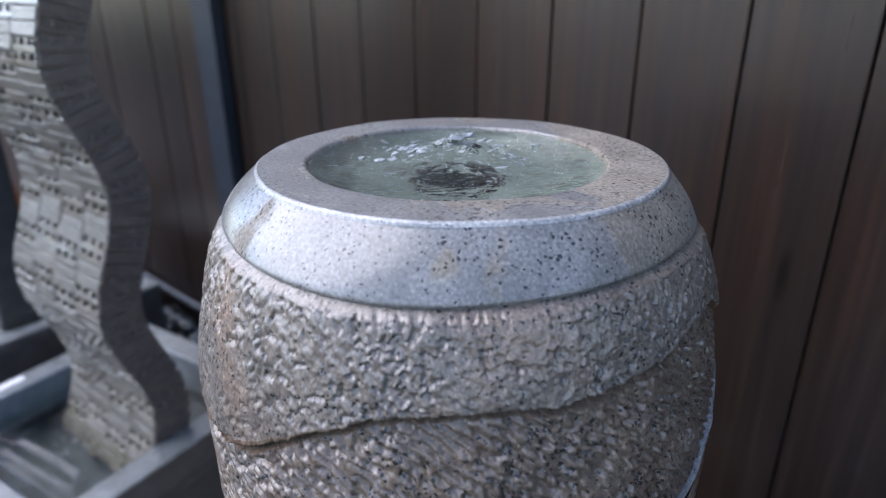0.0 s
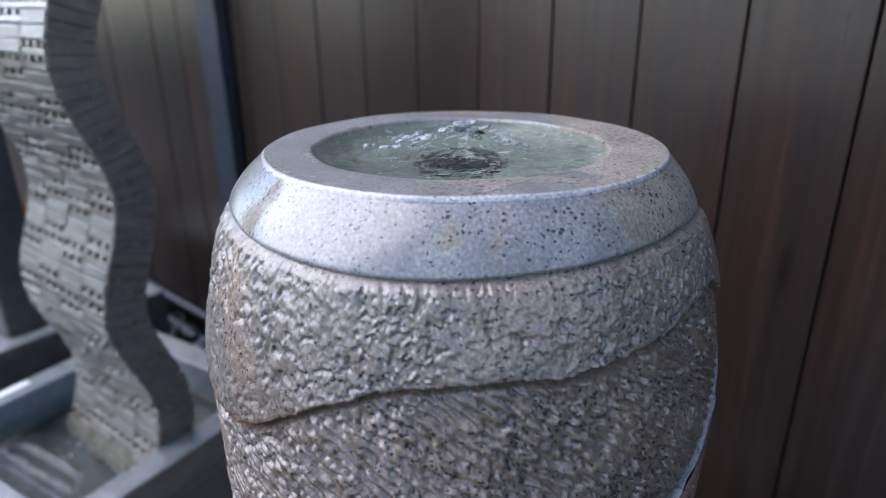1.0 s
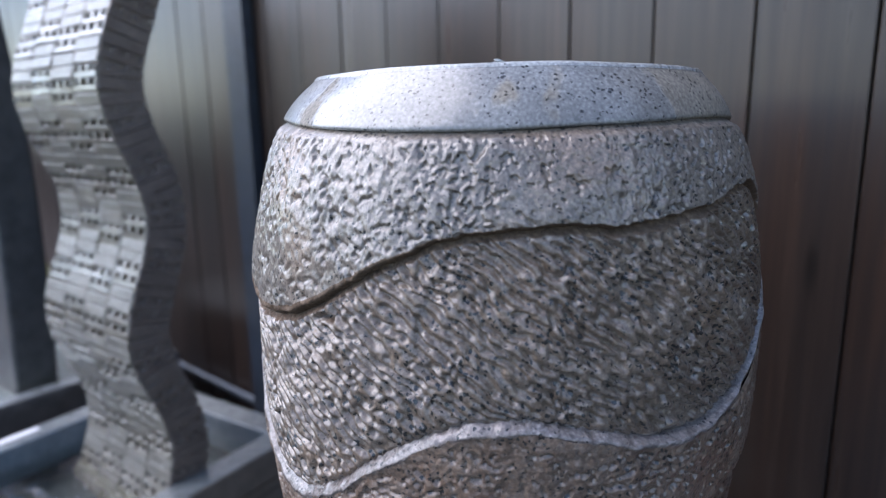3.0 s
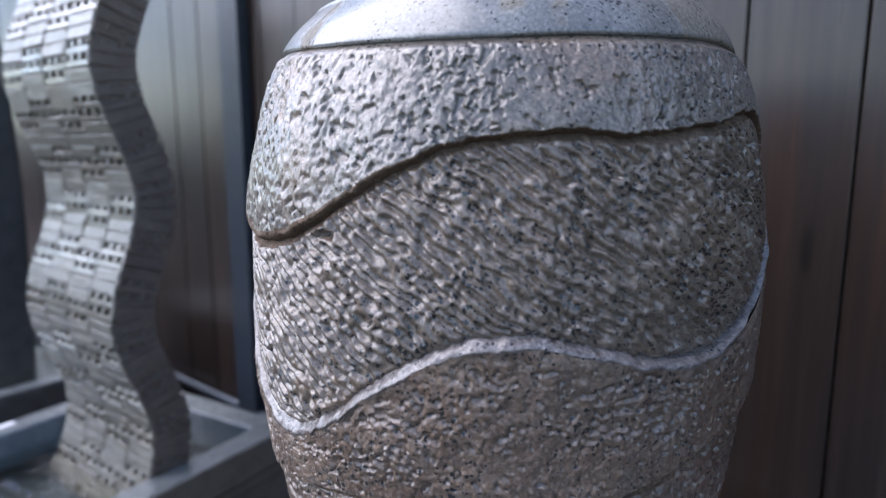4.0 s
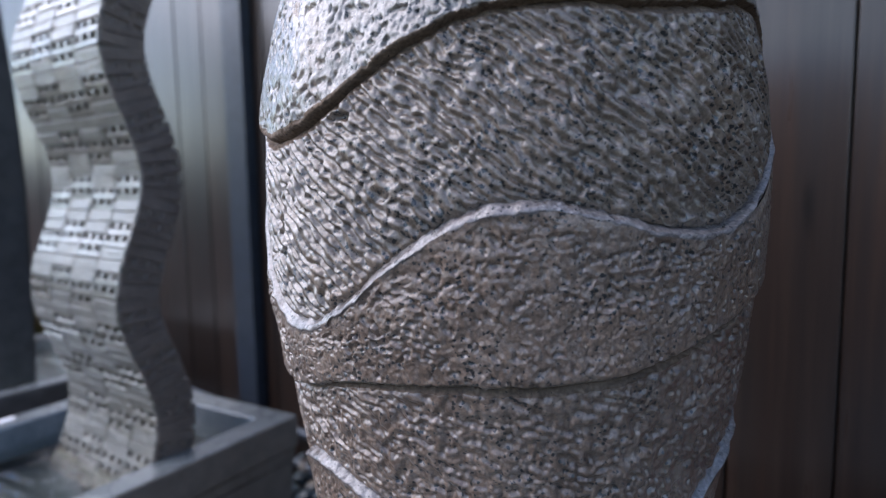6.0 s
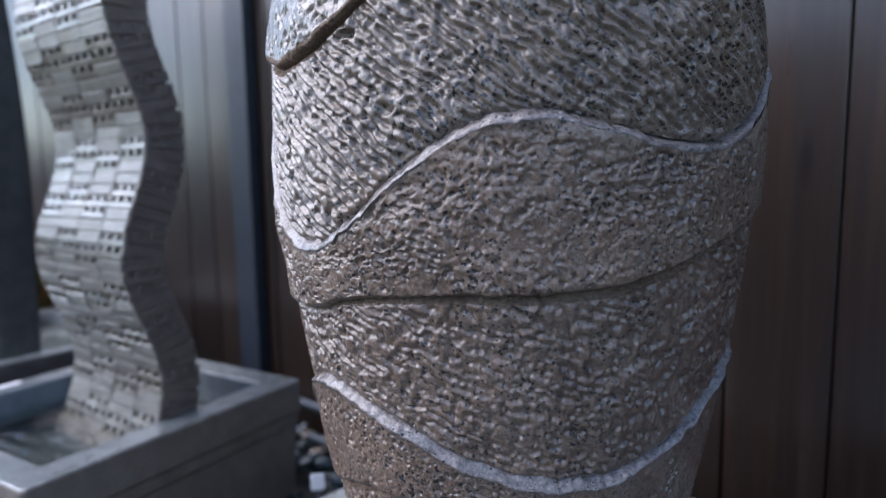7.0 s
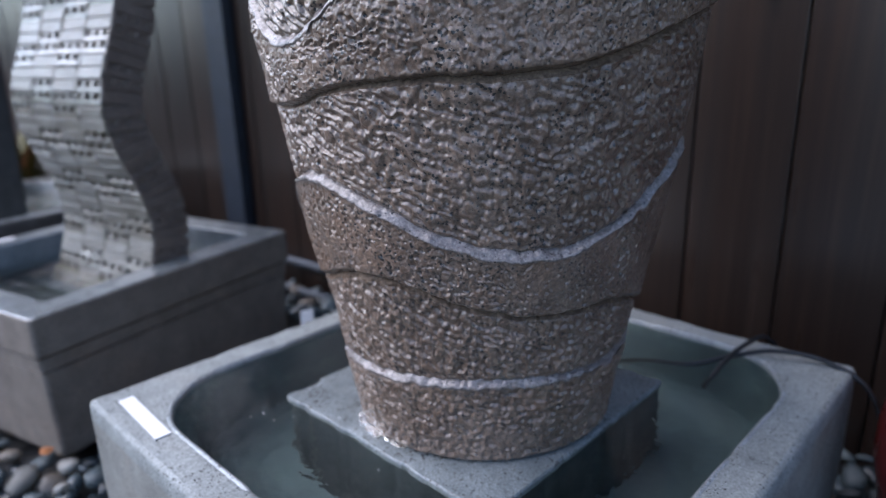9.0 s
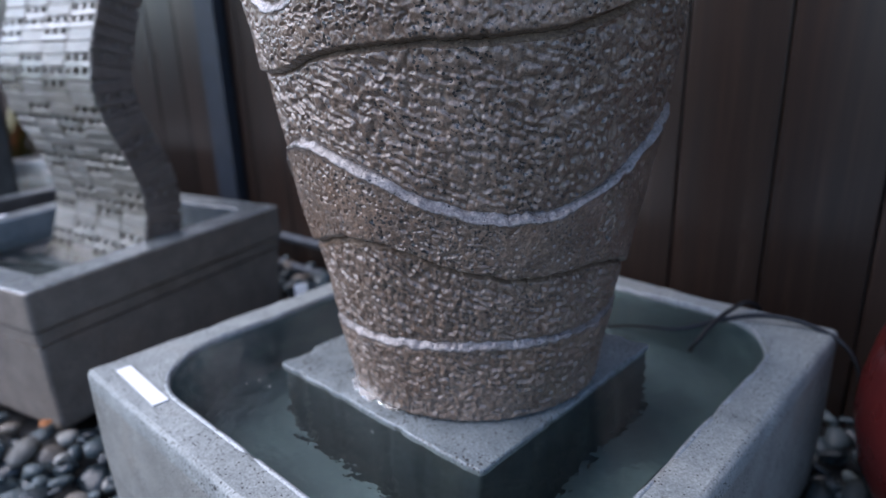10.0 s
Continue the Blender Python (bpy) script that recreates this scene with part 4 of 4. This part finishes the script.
plant = thing("strap_leaf_plant", Matrix.Translation((-1.52, 2.22, 0)), "yellow-green strap-leaved plant beside the fountains", "plant")
prng = random.Random(4)
for k in range(34):
    ob = grid_part("leaf", blade(prng.uniform(0.35, 0.72), prng.uniform(0.012, 0.02), prng.uniform(0.15, 0.9), k), M_LEAF if k % 6 else M_DRYLEAF, plant, False)
    ob.matrix_basis = Matrix.Rotation(prng.uniform(0, 6.28), 4, 'Z') @ Matrix.Translation((prng.uniform(0, 0.04), 0, 0))

# ---- fallen leaves ----
for k, (x, y, z, a) in enumerate(((-0.612, 0.748, 0.035, 100), (-1.17, 1.86, 0.245, 10), (-0.47, 1.62, 0.05, 130))):
    lf = thing("fallen_leaf", Matrix.Translation((x, y, z)) @ Matrix.Rotation(radians(a), 4, 'Z') @ Matrix.Rotation(0.25, 4, 'X'), "curled orange-brown dry leaf on the pebbles", "leaf", group="fallen leaves")
    ob = grid_part("leaf_blade", blade(0.04, 0.009, 0.5, 40 + k), M_DRYLEAF if k != 2 else M_LEAF, lf, False)
    ob.matrix_basis = Matrix.Rotation(radians(80), 4, 'Y')


# ---- river pebbles ----
def pebble_mesh(seed):
    rng = random.Random(seed)
    bm = bmesh.new()
    bmesh.ops.create_icosphere(bm, subdivisions=2, radius=1.0)
    sx, sy, sz = rng.uniform(0.8, 1.15), rng.uniform(0.55, 0.8), rng.uniform(0.36, 0.55)
    off = Vector((seed * 3.1, 1.7, 0.3))
    for v in bm.verts:
        k = 1 + 0.38 * noise.noise(v.co * 0.9 + off) + 0.12 * noise.noise(v.co * 2.1 + off)
        v.co = Vector((v.co.x * sx, v.co.y * sy, v.co.z * sz)) * k
    me = bpy.data.meshes.new("pebble")
    for f in bm.faces:
        f.smooth = True
    bm.to_mesh(me)
    bm.free()
    me.materials.append(M_PEBBLE)
    return me


pebbles = [pebble_mesh(k) for k in range(10)]


def covered(x, y, r):
    """Whether a pebble there would stand inside a basin, pot or the fence."""
    q = basin_m.inverted() @ Vector((x, y, 0))
    if abs(q.x) < HALF_X + r * 0.5 and abs(q.y) < HALF_Y + r * 0.5:
        return True
    q = wb_m.inverted() @ Vector((x, y, 0))
    if -r * 0.5 < q.x < LX + r * 0.5 and -r * 0.5 < q.y < LY + r * 0.5:
        return True
    q = bowl_m.inverted() @ Vector((x, y, 0))
    if abs(q.x) < 0.41 and abs(q.y) < 0.32:
        return True
    if math.hypot(x - 0.638, y - 0.459) < 0.09 + r:
        return True
    return -math.sin(ft) * x + math.cos(ft) * y > FENCE_OFF - r * 0.6


grng = random.Random(12)
near, far = [], []
for layer, (zl, tries) in enumerate(((-0.016, 14000), (0.004, 15000))):
    cells_of = {}
    for k in range(tries):
        x, y = grng.uniform(-2.3, 1.6), grng.uniform(-0.3, 2.6)
        r = grng.choice((0.012, 0.016, 0.020, 0.023, 0.027, 0.031, 0.036))
        i, j = int(x // 0.06), int(y // 0.06)
        around = [q for di in (-1, 0, 1) for dj in (-1, 0, 1) for q in cells_of.get((i + di, j + dj), ())]
        if covered(x, y, r) or any((x - a) ** 2 + (y - b) ** 2 < (0.62 * (r + c)) ** 2 for a, b, c in around):
            continue
        cells_of.setdefault((i, j), []).append((x, y, r))
        seen = (-0.95 < x < -0.25 and 0.42 < y < 0.85) or (0.45 < x < 0.75 and 0.5 < y < 0.9)
        (near if layer and seen else far).append((x, y, zl + grng.uniform(-0.004, 0.014), r, grng.uniform(0, 6.28), grng.uniform(-0.45, 0.45), grng.uniform(-0.45, 0.45)))
for x, y, z, r, a, b, c in near[:300]:
    ob = new("pebble", grng.choice(pebbles))
    ob.parent = ground
    ob.matrix_basis = Matrix.LocRotScale((x, y, z), Euler((b, c, a)), (r, r, r))
verts, faces = [], []
for x, y, z, r, a, b, c in far + near[300:]:
    me = grng.choice(pebbles)
    m = Matrix.LocRotScale((x, y, z), Euler((b, c, a)), (r, r, r))
    base = len(verts)
    verts += [tuple(m @ v.co) for v in me.vertices]
    faces += [tuple(base + i for i in f.vertices) for f in me.polygons]
me = bpy.data.meshes.new("pebble_bed")
me.from_pydata(verts, [], faces)
me.polygons.foreach_set("use_smooth", np.ones(len(faces), dtype=bool))
me.materials.append(M_PEBBLE_BED)
bed = new("pebble_bed", me)
tagged(bed, "bed of smooth dark grey river pebbles", "pebbles", kind="stuff")
